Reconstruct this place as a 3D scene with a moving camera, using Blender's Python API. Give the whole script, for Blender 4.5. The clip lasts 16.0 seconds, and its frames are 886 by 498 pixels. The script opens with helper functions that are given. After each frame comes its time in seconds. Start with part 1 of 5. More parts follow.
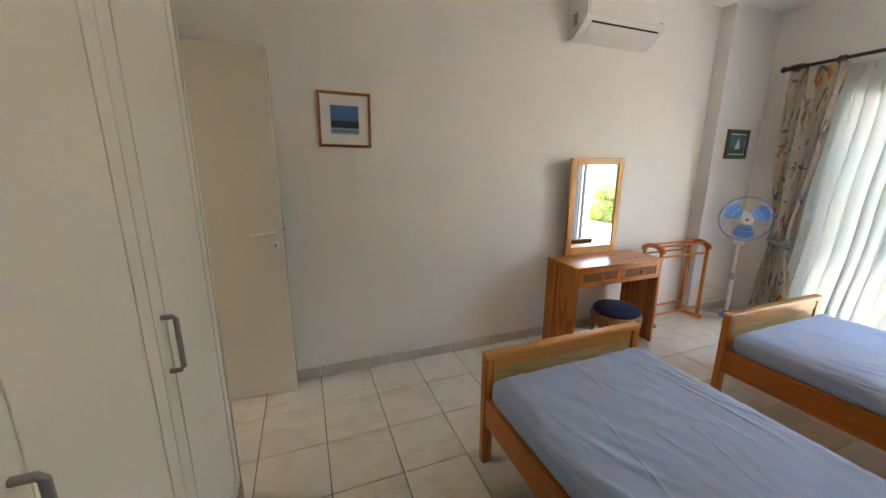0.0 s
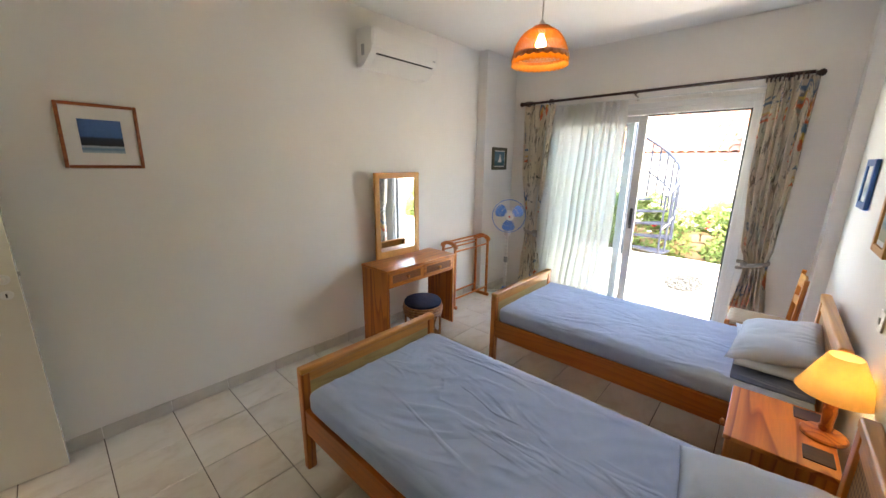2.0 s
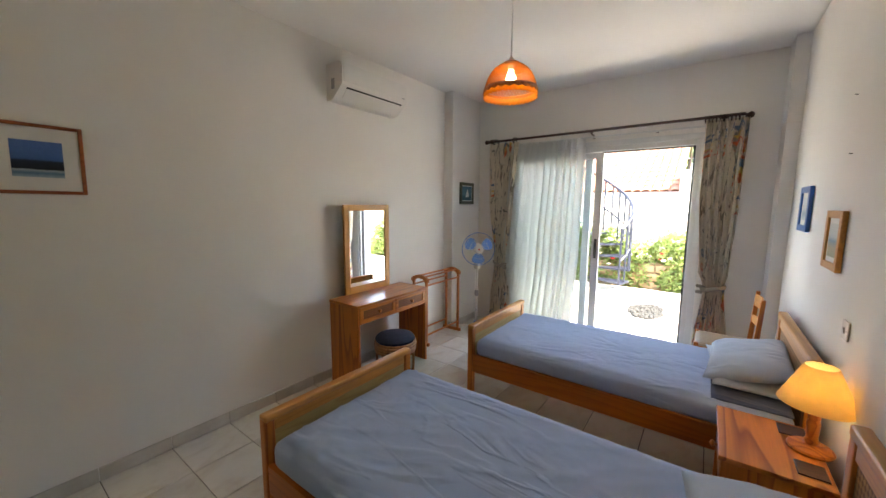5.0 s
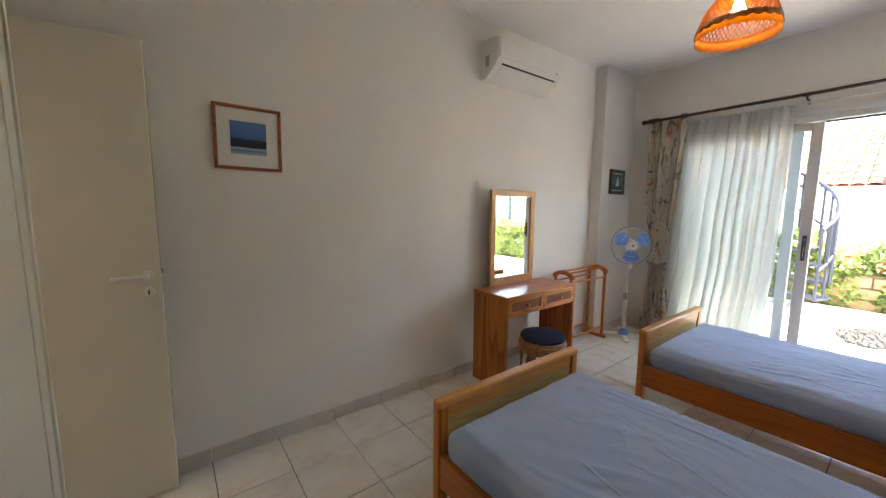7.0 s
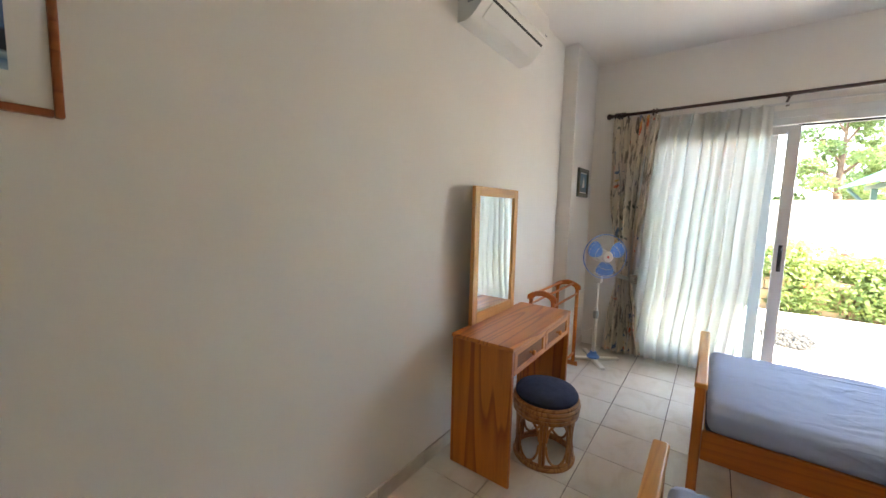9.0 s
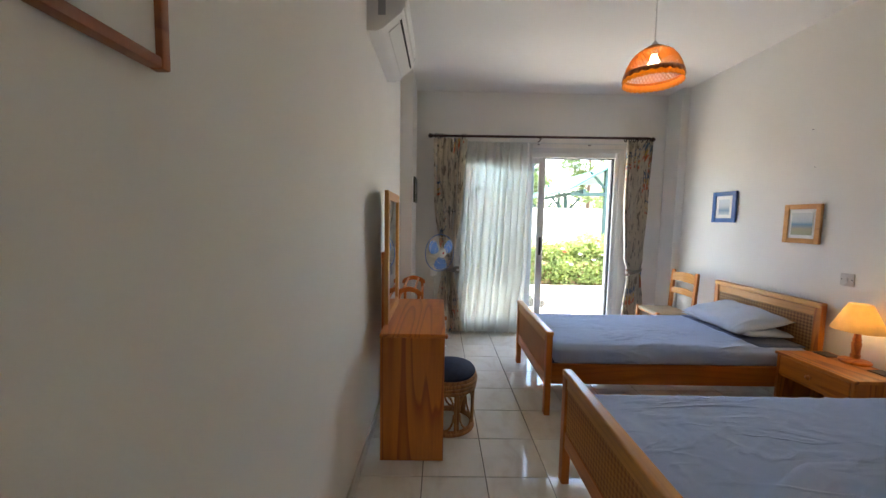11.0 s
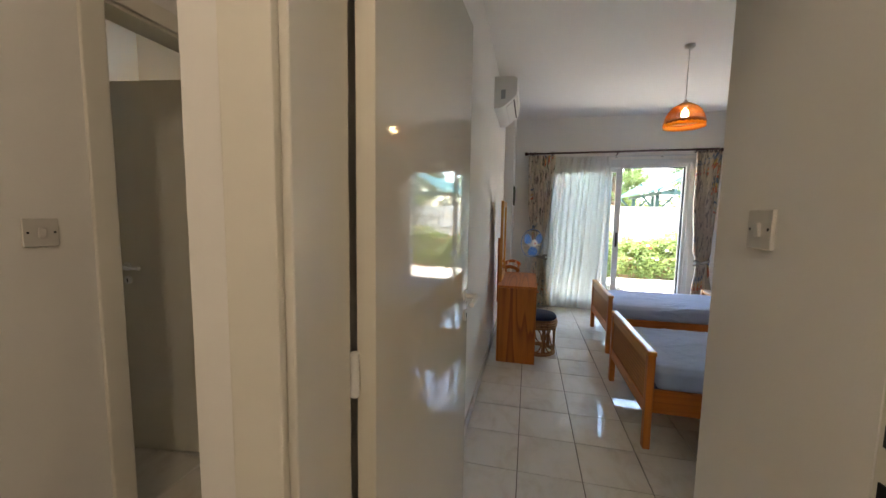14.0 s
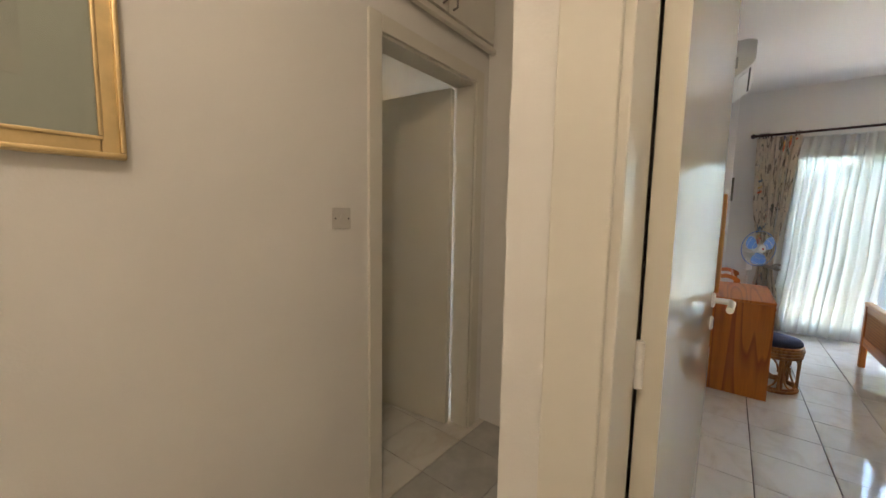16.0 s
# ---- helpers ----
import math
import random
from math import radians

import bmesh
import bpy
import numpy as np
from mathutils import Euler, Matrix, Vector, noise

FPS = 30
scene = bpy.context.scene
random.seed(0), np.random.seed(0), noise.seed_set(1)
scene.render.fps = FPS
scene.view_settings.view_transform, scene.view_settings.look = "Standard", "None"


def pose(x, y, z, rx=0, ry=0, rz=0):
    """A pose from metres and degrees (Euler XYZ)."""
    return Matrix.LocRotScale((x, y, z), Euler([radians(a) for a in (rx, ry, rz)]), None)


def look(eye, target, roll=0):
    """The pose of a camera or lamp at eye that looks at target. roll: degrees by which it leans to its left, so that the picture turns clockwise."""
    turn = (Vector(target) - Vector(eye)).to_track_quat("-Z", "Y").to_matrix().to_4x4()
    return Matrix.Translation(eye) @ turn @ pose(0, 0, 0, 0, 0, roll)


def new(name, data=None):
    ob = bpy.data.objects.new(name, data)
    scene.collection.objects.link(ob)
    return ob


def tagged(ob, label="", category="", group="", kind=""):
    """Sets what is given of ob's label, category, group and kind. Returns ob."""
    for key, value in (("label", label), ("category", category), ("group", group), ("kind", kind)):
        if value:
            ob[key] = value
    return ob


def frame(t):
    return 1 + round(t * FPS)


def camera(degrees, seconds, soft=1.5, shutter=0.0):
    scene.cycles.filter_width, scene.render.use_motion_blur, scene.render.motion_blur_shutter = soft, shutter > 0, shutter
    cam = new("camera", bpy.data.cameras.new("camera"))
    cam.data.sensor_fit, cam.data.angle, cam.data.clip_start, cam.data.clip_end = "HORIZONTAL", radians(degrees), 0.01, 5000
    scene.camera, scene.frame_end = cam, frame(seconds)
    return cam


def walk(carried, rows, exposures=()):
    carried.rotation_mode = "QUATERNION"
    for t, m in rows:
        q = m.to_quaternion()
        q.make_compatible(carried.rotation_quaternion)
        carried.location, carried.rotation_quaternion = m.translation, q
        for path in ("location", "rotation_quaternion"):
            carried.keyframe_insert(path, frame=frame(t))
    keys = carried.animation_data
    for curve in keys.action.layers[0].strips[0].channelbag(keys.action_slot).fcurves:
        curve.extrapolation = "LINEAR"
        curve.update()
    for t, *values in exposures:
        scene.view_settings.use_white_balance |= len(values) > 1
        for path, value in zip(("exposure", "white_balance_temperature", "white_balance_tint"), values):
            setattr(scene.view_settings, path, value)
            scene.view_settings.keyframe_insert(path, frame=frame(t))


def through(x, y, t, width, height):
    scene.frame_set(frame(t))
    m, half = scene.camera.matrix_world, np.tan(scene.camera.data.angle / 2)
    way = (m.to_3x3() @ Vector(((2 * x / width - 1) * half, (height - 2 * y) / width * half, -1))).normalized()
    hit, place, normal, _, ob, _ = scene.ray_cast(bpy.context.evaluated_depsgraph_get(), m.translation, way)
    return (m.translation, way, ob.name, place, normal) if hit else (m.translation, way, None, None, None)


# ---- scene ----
cam = camera(101.7, 16.0)
PATH = [
    (0, (1.075, -2.408, 1.43), (1.776, -0.589, 0.983), 0.2),
    (0.5, (1.11, -2.507, 1.468), (2.059, -0.808, 1.006), 0.5),
    (1, (1.124, -2.572, 1.51), (2.279, -1.011, 1.032), 0.6),
    (1.5, (1.104, -2.629, 1.565), (2.419, -1.199, 1.088), 0.6),
    (2, (1.095, -2.66, 1.595), (2.535, -1.354, 1.125), 0.6),
    (2.5, (1.084, -2.654, 1.598), (2.602, -1.438, 1.13), 0.5),
    (3, (1.066, -2.659, 1.607), (2.619, -1.475, 1.175), 0.4),
    (3.2, (1.072, -2.66, 1.607), (2.631, -1.475, 1.207), 0.3),
    (5.3, (1.082, -2.527, 1.484), (2.678, -1.345, 1.248), 0.5),
    (5.5, (1.074, -2.503, 1.466), (2.652, -1.296, 1.233), 0.5),
    (6, (1.048, -2.431, 1.424), (2.52, -1.097, 1.189), 0.4),
    (6.5, (0.998, -2.311, 1.388), (2.313, -0.823, 1.154), 0.5),
    (7, (0.997, -2.162, 1.361), (2.194, -0.577, 1.128), 0.4),
    (7.5, (1.067, -1.962, 1.372), (2.276, -0.387, 1.134), 0.7),
    (8, (1.125, -1.676, 1.356), (2.389, -0.143, 1.129), 0.9),
    (8.5, (1.228, -1.438, 1.382), (2.625, -0.025, 1.152), 1.2),
    (9, (1.354, -1.148, 1.367), (2.946, 0.042, 1.148), 1.2),
    (9.5, (1.399, -0.885, 1.352), (3.221, -0.084, 1.149), 1.5),
    (10, (1.381, -0.668, 1.33), (3.338, -0.298, 1.144), 1.3),
    (12.3, (0.076, -0.32, 1.393), (2.066, -0.427, 1.221), 0.9),
    (12.5, (-0.037, -0.322, 1.399), (1.952, -0.429, 1.222), 0.9),
    (13, (-0.208, -0.365, 1.373), (1.783, -0.427, 1.197), 0.9),
    (13.5, (-0.343, -0.366, 1.352), (1.644, -0.228, 1.171), 1.0),
    (14, (-0.428, -0.344, 1.353), (1.511, 0.112, 1.166), 0.9),
    (14.5, (-0.469, -0.339, 1.363), (1.375, 0.411, 1.174), 0.9),
    (15, (-0.497, -0.321, 1.359), (1.22, 0.686, 1.164), 1.0),
    (15.5, (-0.516, -0.287, 1.355), (1.086, 0.894, 1.156), 1.1),
    (16, (-0.528, -0.147, 1.312), (1.031, 1.09, 1.114), 1.0),
]
walk(cam, [(t, look(eye, target, roll)) for t, eye, target, roll in PATH],
     exposures=[(0.0, 4.9, 7800, 10), (2.0, 4.92, 7800, 10), (3.0, 4.65, 7800, 10), (5.5, 4.4, 7800, 10), (7.0, 4.55, 7800, 10), (8.5, 4.74, 7800, 10), (9.0, 4.82, 7800, 10), (9.5, 4.45, 7700, 10), (10.0, 4.22, 7600, 10), (12.5, 4.47, 7400, 10), (14.0, 4.33, 7300, 10), (15.0, 4.55, 7300, 10), (16.0, 4.8, 7300, 10)])

# ---- world, sun, large lights ----
world = bpy.data.worlds.new("world")
scene.world = world
world.use_nodes = True
wn = world.node_tree.nodes
sky = wn.new("ShaderNodeTexSky")
sky.sky_type, sky.sun_disc = "NISHITA", False
SUN_ELEV, SUN_AZ = 58.0, -100.0      # azimuth measured from +x towards +y
sky.sun_elevation = radians(SUN_ELEV)
sky.sun_rotation = radians(90.0 - SUN_AZ)
world.node_tree.links.new(sky.outputs[0], wn["Background"].inputs[0])
wn["Background"].inputs[1].default_value = 0.15
sd = bpy.data.lights.new("sun", "SUN")
sd.energy, sd.angle, sd.color = 2.4, radians(0.53), (1.0, 0.95, 0.87)
sun = new("sun", sd)
_s = Vector((math.cos(radians(SUN_AZ)) * math.cos(radians(SUN_ELEV)), math.sin(radians(SUN_AZ)) * math.cos(radians(SUN_ELEV)), math.sin(radians(SUN_ELEV))))
sun.matrix_world = look(_s * 30, (0, 0, 0))


def bulb_light(name, place, watts, colour, radius):
    ld = bpy.data.lights.new(name, "POINT")
    ld.energy, ld.color, ld.shadow_soft_size = watts, colour, radius
    ob = new(name, ld)
    ob.location = place
    return ob


LAMP = Vector((3.06, -1.583, 2.303))
bulb_light("inner_room_light", (1.53, 2.38, 1.90), 0.06, (1.0, 0.74, 0.45), 0.05)
bulb_light("hall_light", (-0.90, -0.30, 2.60), 0.52, (1.0, 0.82, 0.64), 0.05)


# ---- materials ----
class Net:
    """A node material being wired up."""

    def __init__(self, name):
        self.m = bpy.data.materials.new(name)
        self.m.use_nodes = True
        self.t = self.m.node_tree
        self.b = self.t.nodes["Principled BSDF"]

    def n(self, kind, **kw):
        node = self.t.nodes.new(kind)
        for k, v in kw.items():
            node.inputs[k.replace("_", " ")].default_value = v
        return node

    def l(self, a, b):
        self.t.links.new(a, b)

    def coords(self, scale=(1, 1, 1), which="Object"):
        tc, mp = self.n("ShaderNodeTexCoord"), self.n("ShaderNodeMapping")
        mp.inputs["Scale"].default_value = scale
        self.l(tc.outputs[which], mp.inputs[0])
        return mp.outputs[0]

    def noise(self, vec, scale, detail=3, rough=0.55, dist=0.0):
        nd = self.n("ShaderNodeTexNoise", Scale=scale, Detail=detail, Roughness=rough, Distortion=dist)
        self.l(vec, nd.inputs["Vector"])
        return nd.outputs["Fac"]

    def ramp(self, fac, stops):
        nd = self.n("ShaderNodeValToRGB")
        el = nd.color_ramp.elements
        while len(el) < len(stops):
            el.new(0.5)
        for e, (p, c) in zip(el, stops):
            e.position, e.color = p, (*c, 1)
        self.l(fac, nd.inputs[0])
        return nd.outputs[0]

    def mix(self, fac, a, b, how="MIX"):
        nd = self.t.nodes.new("ShaderNodeMix")
        nd.data_type, nd.blend_type = "RGBA", how
        for sock, v in ((nd.inputs[0], fac), (nd.inputs[6], a), (nd.inputs[7], b)):
            if hasattr(v, "is_linked"):
                self.l(v, sock)
            else:
                sock.default_value = v if not isinstance(v, tuple) else (*v, 1)
        return nd.outputs[2]

    def bump(self, height, strength, distance=0.01):
        nd = self.n("ShaderNodeBump", Strength=strength, Distance=distance)
        self.l(height, nd.inputs["Height"])
        self.l(nd.outputs[0], self.b.inputs["Normal"])

    def set(self, **kw):
        for k, v in kw.items():
            sock = self.b.inputs[k.replace("_", " ")]
            if hasattr(v, "is_linked"):
                self.l(v, sock)
            else:
                sock.default_value = (*v, 1) if isinstance(v, tuple) and len(v) == 3 else v
        return self


def plain(name, colour, rough=0.5, metal=0.0, vary=0.06, scale=6.0, bump=0.05, bscale=60.0, **kw):
    """A surface of one colour with soft blotches, fine grain and slight relief."""
    k = Net(name)
    v = k.coords()
    dark = tuple(c * (1 - vary) for c in colour)
    lite = tuple(min(1, c * (1 + vary * 0.5)) for c in colour)
    k.set(Base_Color=k.ramp(k.noise(v, scale), [(0.3, dark), (0.7, lite)]), Roughness=rough, Metallic=metal, **kw)
    if bump:
        k.bump(k.noise(v, bscale, 4), bump, 0.004)
    return k.m


def wood(name, light, dark, axis="x", rough=0.36, scale=1.0, contrast=0.82):
    """Lacquered pine: growth bands stretched along the board, each board cut from another place."""
    k = Net(name)
    s = {"x": (0.22, 4.2, 4.2), "y": (4.2, 0.22, 4.2), "z": (4.2, 4.2, 0.22)}[axis]
    v = k.coords(tuple(c * scale for c in s))
    inf, sc, ad = k.n("ShaderNodeObjectInfo"), k.n("ShaderNodeVectorMath"), k.n("ShaderNodeVectorMath")
    sc.operation, ad.operation = "SCALE", "ADD"
    sc.inputs[0].default_value = (31, 47, 19)
    k.l(inf.outputs["Random"], sc.inputs["Scale"])
    k.l(v, ad.inputs[0]), k.l(sc.outputs[0], ad.inputs[1])
    v = ad.outputs[0]
    big = k.noise(v, 1.5, 1, 0.4, 0.25)
    mul, fr = k.n("ShaderNodeMath"), k.n("ShaderNodeMath")
    mul.operation, fr.operation = "MULTIPLY", "FRACT"
    mul.inputs[1].default_value = 13.0
    k.l(big, mul.inputs[0]), k.l(mul.outputs[0], fr.inputs[0])
    fine = k.noise(v, 26.0, 4, 0.6)
    far = tuple(a + (b - a) * contrast for a, b in zip(light, dark))
    half = tuple((a * 0.62 + b * 0.38) for a, b in zip(light, far))
    bands = k.ramp(fr.outputs[0], [(0.0, light), (0.42, light), (0.66, half), (0.90, far), (1.0, light)])
    grain = k.ramp(fine, [(0.32, (0.78, 0.74, 0.70)), (0.6, (1, 1, 1))])
    wide = k.ramp(k.noise(v, 0.7, 2), [(0.3, (0.84, 0.80, 0.76)), (0.7, (1, 1, 1))])
    k.set(Base_Color=k.mix(0.55, k.mix(0.5, bands, grain, "MULTIPLY"), wide, "MULTIPLY"), Roughness=rough, Coat_Weight=0.16, Coat_Roughness=0.18)
    k.bump(fine, 0.08, 0.002)
    return k.m


def cane(name, light, dark, scale=260.0):
    """Woven cane: two crossed sets of strands."""
    k = Net(name)
    v = k.coords()
    a, b = k.n("ShaderNodeTexWave", Scale=scale / 20), k.n("ShaderNodeTexWave", Scale=scale / 20)
    a.bands_direction, b.bands_direction = "X", "Z"
    k.l(v, a.inputs[0]), k.l(v, b.inputs[0])
    w = k.mix(0.5, a.outputs[0], b.outputs[0])
    k.set(Base_Color=k.mix(0.25, k.ramp(w, [(0.25, dark), (0.7, light)]), k.ramp(k.noise(v, 9), [(0.3, dark), (0.7, light)])), Roughness=0.6)
    k.bump(w, 0.5, 0.002)
    return k.m


M = {}
M["wall"] = plain("wall_paint", (0.83, 0.81, 0.775), 0.75, 0, 0.03, 1.6, 0.12, 140)
M["ceiling"] = plain("ceiling_paint", (0.86, 0.845, 0.82), 0.85, 0, 0.02, 1.2, 0.06, 160)
M["lacquer"] = plain("door_lacquer", (0.76, 0.72, 0.62), 0.048, 0, 0.02, 2.0, 0)
M["door_frame"] = plain("frame_lacquer", (0.76, 0.73, 0.65), 0.28, 0, 0.03, 3.0, 0.04, 40)
M["wardrobe"] = plain("wardrobe_foil", (0.80, 0.755, 0.655), 0.32, 0, 0.02, 2.0, 0.02, 60)
M["nickel"] = plain("brushed_nickel", (0.33, 0.31, 0.29), 0.38, 1.0, 0.1, 30, 0.05, 200)
M["dark_metal"] = plain("dark_metal", (0.03, 0.03, 0.032), 0.4, 0.6, 0.1, 30, 0.05, 100)
M["plastic"] = plain("white_plastic", (0.78, 0.77, 0.74), 0.33, 0, 0.02, 5, 0.02, 120)
M["switch_plastic"] = plain("aged_switch_plastic", (0.62, 0.59, 0.55), 0.3, 0, 0.03, 9, 0.02, 120)
M["grey_plastic"] = plain("grey_plastic", (0.35, 0.36, 0.37), 0.4, 0, 0.05, 9, 0.02, 120)
# near-black colour for the shade inside keyholes, socket holes and the outlet slot
M["black"] = plain("black_hollow_shade", (0.012, 0.012, 0.012), 0.7, 0, 0.1, 9, 0)
M["pine_x"] = wood("pine_x", (0.66, 0.208, 0.027), (0.31, 0.060, 0.006), "x", contrast=0.65)
M["pine_y"] = wood("pine_y", (0.55, 0.155, 0.018), (0.28, 0.052, 0.005), "y", contrast=0.3)
M["pine_z"] = wood("pine_z", (0.64, 0.200, 0.026), (0.30, 0.056, 0.006), "z", contrast=0.8)
M["table_top"] = wood("table_top_pine", (0.72, 0.240, 0.036), (0.36, 0.080, 0.009), "x", scale=0.8, contrast=1.0)
M["honey_x"] = wood("honey_pine_x", (0.67, 0.30, 0.062), (0.46, 0.15, 0.026), "x", 0.36, contrast=0.4)
M["honey_z"] = wood("honey_pine_z", (0.67, 0.30, 0.062), (0.46, 0.15, 0.026), "z", 0.36, contrast=0.4)
M["frame_wood"] = wood("picture_frame_wood", (0.38, 0.11, 0.030), (0.22, 0.05, 0.012), "x", 0.35)
M["dark_wood"] = wood("dark_wood", (0.06, 0.022, 0.014), (0.025, 0.009, 0.006), "y", 0.35)
M["cane"] = cane("cane_weave", (0.42, 0.23, 0.085), (0.16, 0.065, 0.02))
M["cane_lite"] = cane("cane_light", (0.52, 0.37, 0.15), (0.30, 0.18, 0.06))
M["drawer_cane"] = cane("drawer_cane", (0.30, 0.105, 0.028), (0.17, 0.055, 0.014), 420.0)
M["cane_orange"] = cane("cane_orange", (0.52, 0.225, 0.055), (0.30, 0.10, 0.02))
M["ply"] = wood("pale_ply", (0.58, 0.42, 0.18), (0.48, 0.32, 0.12), "x", 0.4)
M["grey_mount"] = plain("grey_mount", (0.58, 0.57, 0.48), 0.8, 0, 0.05, 6, 0.03, 300)
M["rattan"] = wood("rattan", (0.48, 0.22, 0.07), (0.25, 0.085, 0.022), "z", 0.35)
M["rush"] = cane("rush_seat", (0.55, 0.42, 0.27), (0.33, 0.22, 0.12), 180)
M["navy"] = plain("navy_fabric", (0.026, 0.038, 0.085), 0.9, 0, 0.2, 30, 0.3, 500)
M["grout"] = plain("grout", (0.11, 0.09, 0.075), 0.9, 0, 0.2, 20, 0.1, 300)
M["mirror"] = Net("mirror_glass").set(Base_Color=(0.9, 0.92, 0.92), Metallic=1.0, Roughness=0.012).m
M["fan_blue"] = plain("fan_blue", (0.12, 0.31, 0.76), 0.3, 0, 0.04, 9, 0)
M["alu"] = plain("white_aluminium", (0.70, 0.71, 0.71), 0.35, 0.1, 0.03, 5, 0.02, 90)
M["rubber"] = plain("rubber_seal", (0.03, 0.032, 0.035), 0.6, 0, 0.1, 20, 0.02)
M["gold"] = plain("gilt_frame", (0.78, 0.59, 0.31), 0.28, 0.85, 0.15, 14, 0.1, 70)
M["mat_board"] = plain("mat_board", (0.80, 0.79, 0.76), 0.8, 0, 0.02, 8, 0.03, 300)
M["blue_frame"] = plain("blue_frame_paint", (0.014, 0.10, 0.34), 0.35, 0, 0.1, 14, 0.05)
M["green_frame"] = plain("green_frame_paint", (0.085, 0.085, 0.05), 0.4, 0, 0.2, 14, 0.05)
M["soil"] = plain("dry_soil", (0.28, 0.22, 0.16), 0.95, 0, 0.3, 9, 0.5, 30)


def fabric(name, colour, vary=0.08, weave=900.0):
    k = Net(name)
    v = k.coords()
    c = k.ramp(k.noise(v, 3.0, 4), [(0.3, tuple(a * (1 - vary) for a in colour)), (0.7, colour)])
    k.set(Base_Color=c, Roughness=0.9, Sheen_Weight=0.15)
    lines = []
    for off, turn, sc in ((0.0, 0.5, 2.6), (7.0, -0.7, 3.6)):
        mp = k.n("ShaderNodeMapping")
        mp.inputs["Location"].default_value = (off, off, off)
        mp.inputs["Rotation"].default_value = (0, 0, turn)
        mp.inputs["Scale"].default_value = (1.0, 0.34, 1.0)
        k.l(v, mp.inputs[0])
        lines.append(k.ramp(k.noise(mp.outputs[0], sc, 3, 0.55, 0.9), [(0.455, (0, 0, 0)), (0.497, (1, 1, 1)), (0.503, (1, 1, 1)), (0.56, (0, 0, 0))]))
    where = k.ramp(k.noise(v, 1.9, 2), [(0.42, (0, 0, 0)), (0.62, (1, 1, 1))])
    folds = k.mix(1.0, k.mix(0.5, lines[0], lines[1], "ADD"), where, "MULTIPLY")
    k.bump(k.mix(0.10, k.mix(0.25, folds, k.noise(v, 11, 4, 0.6, 0.4)), k.noise(v, weave, 2)), 0.8, 0.018)
    return k.m


M["sheet"] = fabric("blue_bed_sheet", (0.43, 0.54, 0.78))
M["pillow"] = fabric("pale_blue_pillowcase", (0.61, 0.70, 0.84))
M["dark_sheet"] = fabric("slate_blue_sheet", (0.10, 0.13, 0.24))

# floor tile: glossy glaze with diagonal beige clouding, each tile a little different
k = Net("floor_tile")
v = k.coords((2.6, 4.4, 1.0))
inf = k.n("ShaderNodeObjectInfo")
add = k.n("ShaderNodeVectorMath")
add.operation = "ADD"
rnd = k.n("ShaderNodeVectorMath")
rnd.operation = "SCALE"
rnd.inputs[0].default_value = (37, 53, 11)
k.l(inf.outputs["Random"], rnd.inputs["Scale"])
mp = k.n("ShaderNodeMapping")
mp.inputs["Rotation"].default_value = (0, 0, 0.7)
k.l(v, add.inputs[0]), k.l(rnd.outputs[0], add.inputs[1]), k.l(add.outputs[0], mp.inputs[0])
cloud = k.noise(mp.outputs[0], 1.7, 5, 0.6, 0.8)
col = k.ramp(cloud, [(0.30, (0.63, 0.58, 0.51)), (0.5, (0.71, 0.68, 0.62)), (0.75, (0.75, 0.72, 0.67))])
col = k.mix(k.ramp(inf.outputs["Random"], [(0, (0, 0, 0)), (1, (0.12, 0.12, 0.12))]), col, (0.60, 0.55, 0.49))
k.set(Base_Color=col, Roughness=k.ramp(cloud, [(0.3, (0.085, 0.085, 0.085)), (0.7, (0.045, 0.045, 0.045))]))
k.bump(k.noise(v, 3.0, 3), 0.03, 0.004)
M["tile"] = k.m
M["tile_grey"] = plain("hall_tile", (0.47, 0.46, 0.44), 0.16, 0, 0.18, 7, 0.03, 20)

# printed curtain: cream cotton with grey-green brush strokes and small blots of blue, orange and yellow
k = Net("printed_curtain")
v = k.coords()
base = (0.78, 0.70, 0.58)
st = k.coords((9.0, 9.0, 2.4))
c = k.mix(k.ramp(k.noise(st, 1.7, 5, 0.62, 1.4), [(0.545, (0, 0, 0)), (0.60, (0.85, 0.85, 0.85))]), base, (0.25, 0.20, 0.15))
for off, dz, tint, lo in ((3.1, 0.0, (0.11, 0.20, 0.34), 0.605), (3.1, 0.075, (0.74, 0.50, 0.12), 0.62), (3.1, 0.13, (0.74, 0.16, 0.05), 0.61), (23.9, 0.0, (0.16, 0.17, 0.13), 0.68)):
    m2 = k.n("ShaderNodeMapping")
    m2.inputs["Location"].default_value = (off, off * 2, off + dz)
    k.l(v, m2.inputs[0])
    c = k.mix(k.ramp(k.noise(m2.outputs[0], 4.6, 3, 0.6, 0.8), [(lo, (0, 0, 0)), (lo + 0.03, (0.9, 0.9, 0.9))]), c, tint)
k.set(Base_Color=c, Roughness=0.92)
tr = k.n("ShaderNodeBsdfTranslucent")
k.l(c, tr.inputs[0])
ms = k.n("ShaderNodeMixShader", Fac=0.10)
k.l(k.b.outputs[0], ms.inputs[1]), k.l(tr.outputs[0], ms.inputs[2])
k.l(ms.outputs[0], k.t.nodes["Material Output"].inputs[0])
M["curtain"] = k.m

M["tie"] = fabric("tie_back_cotton", (0.32, 0.29, 0.25))

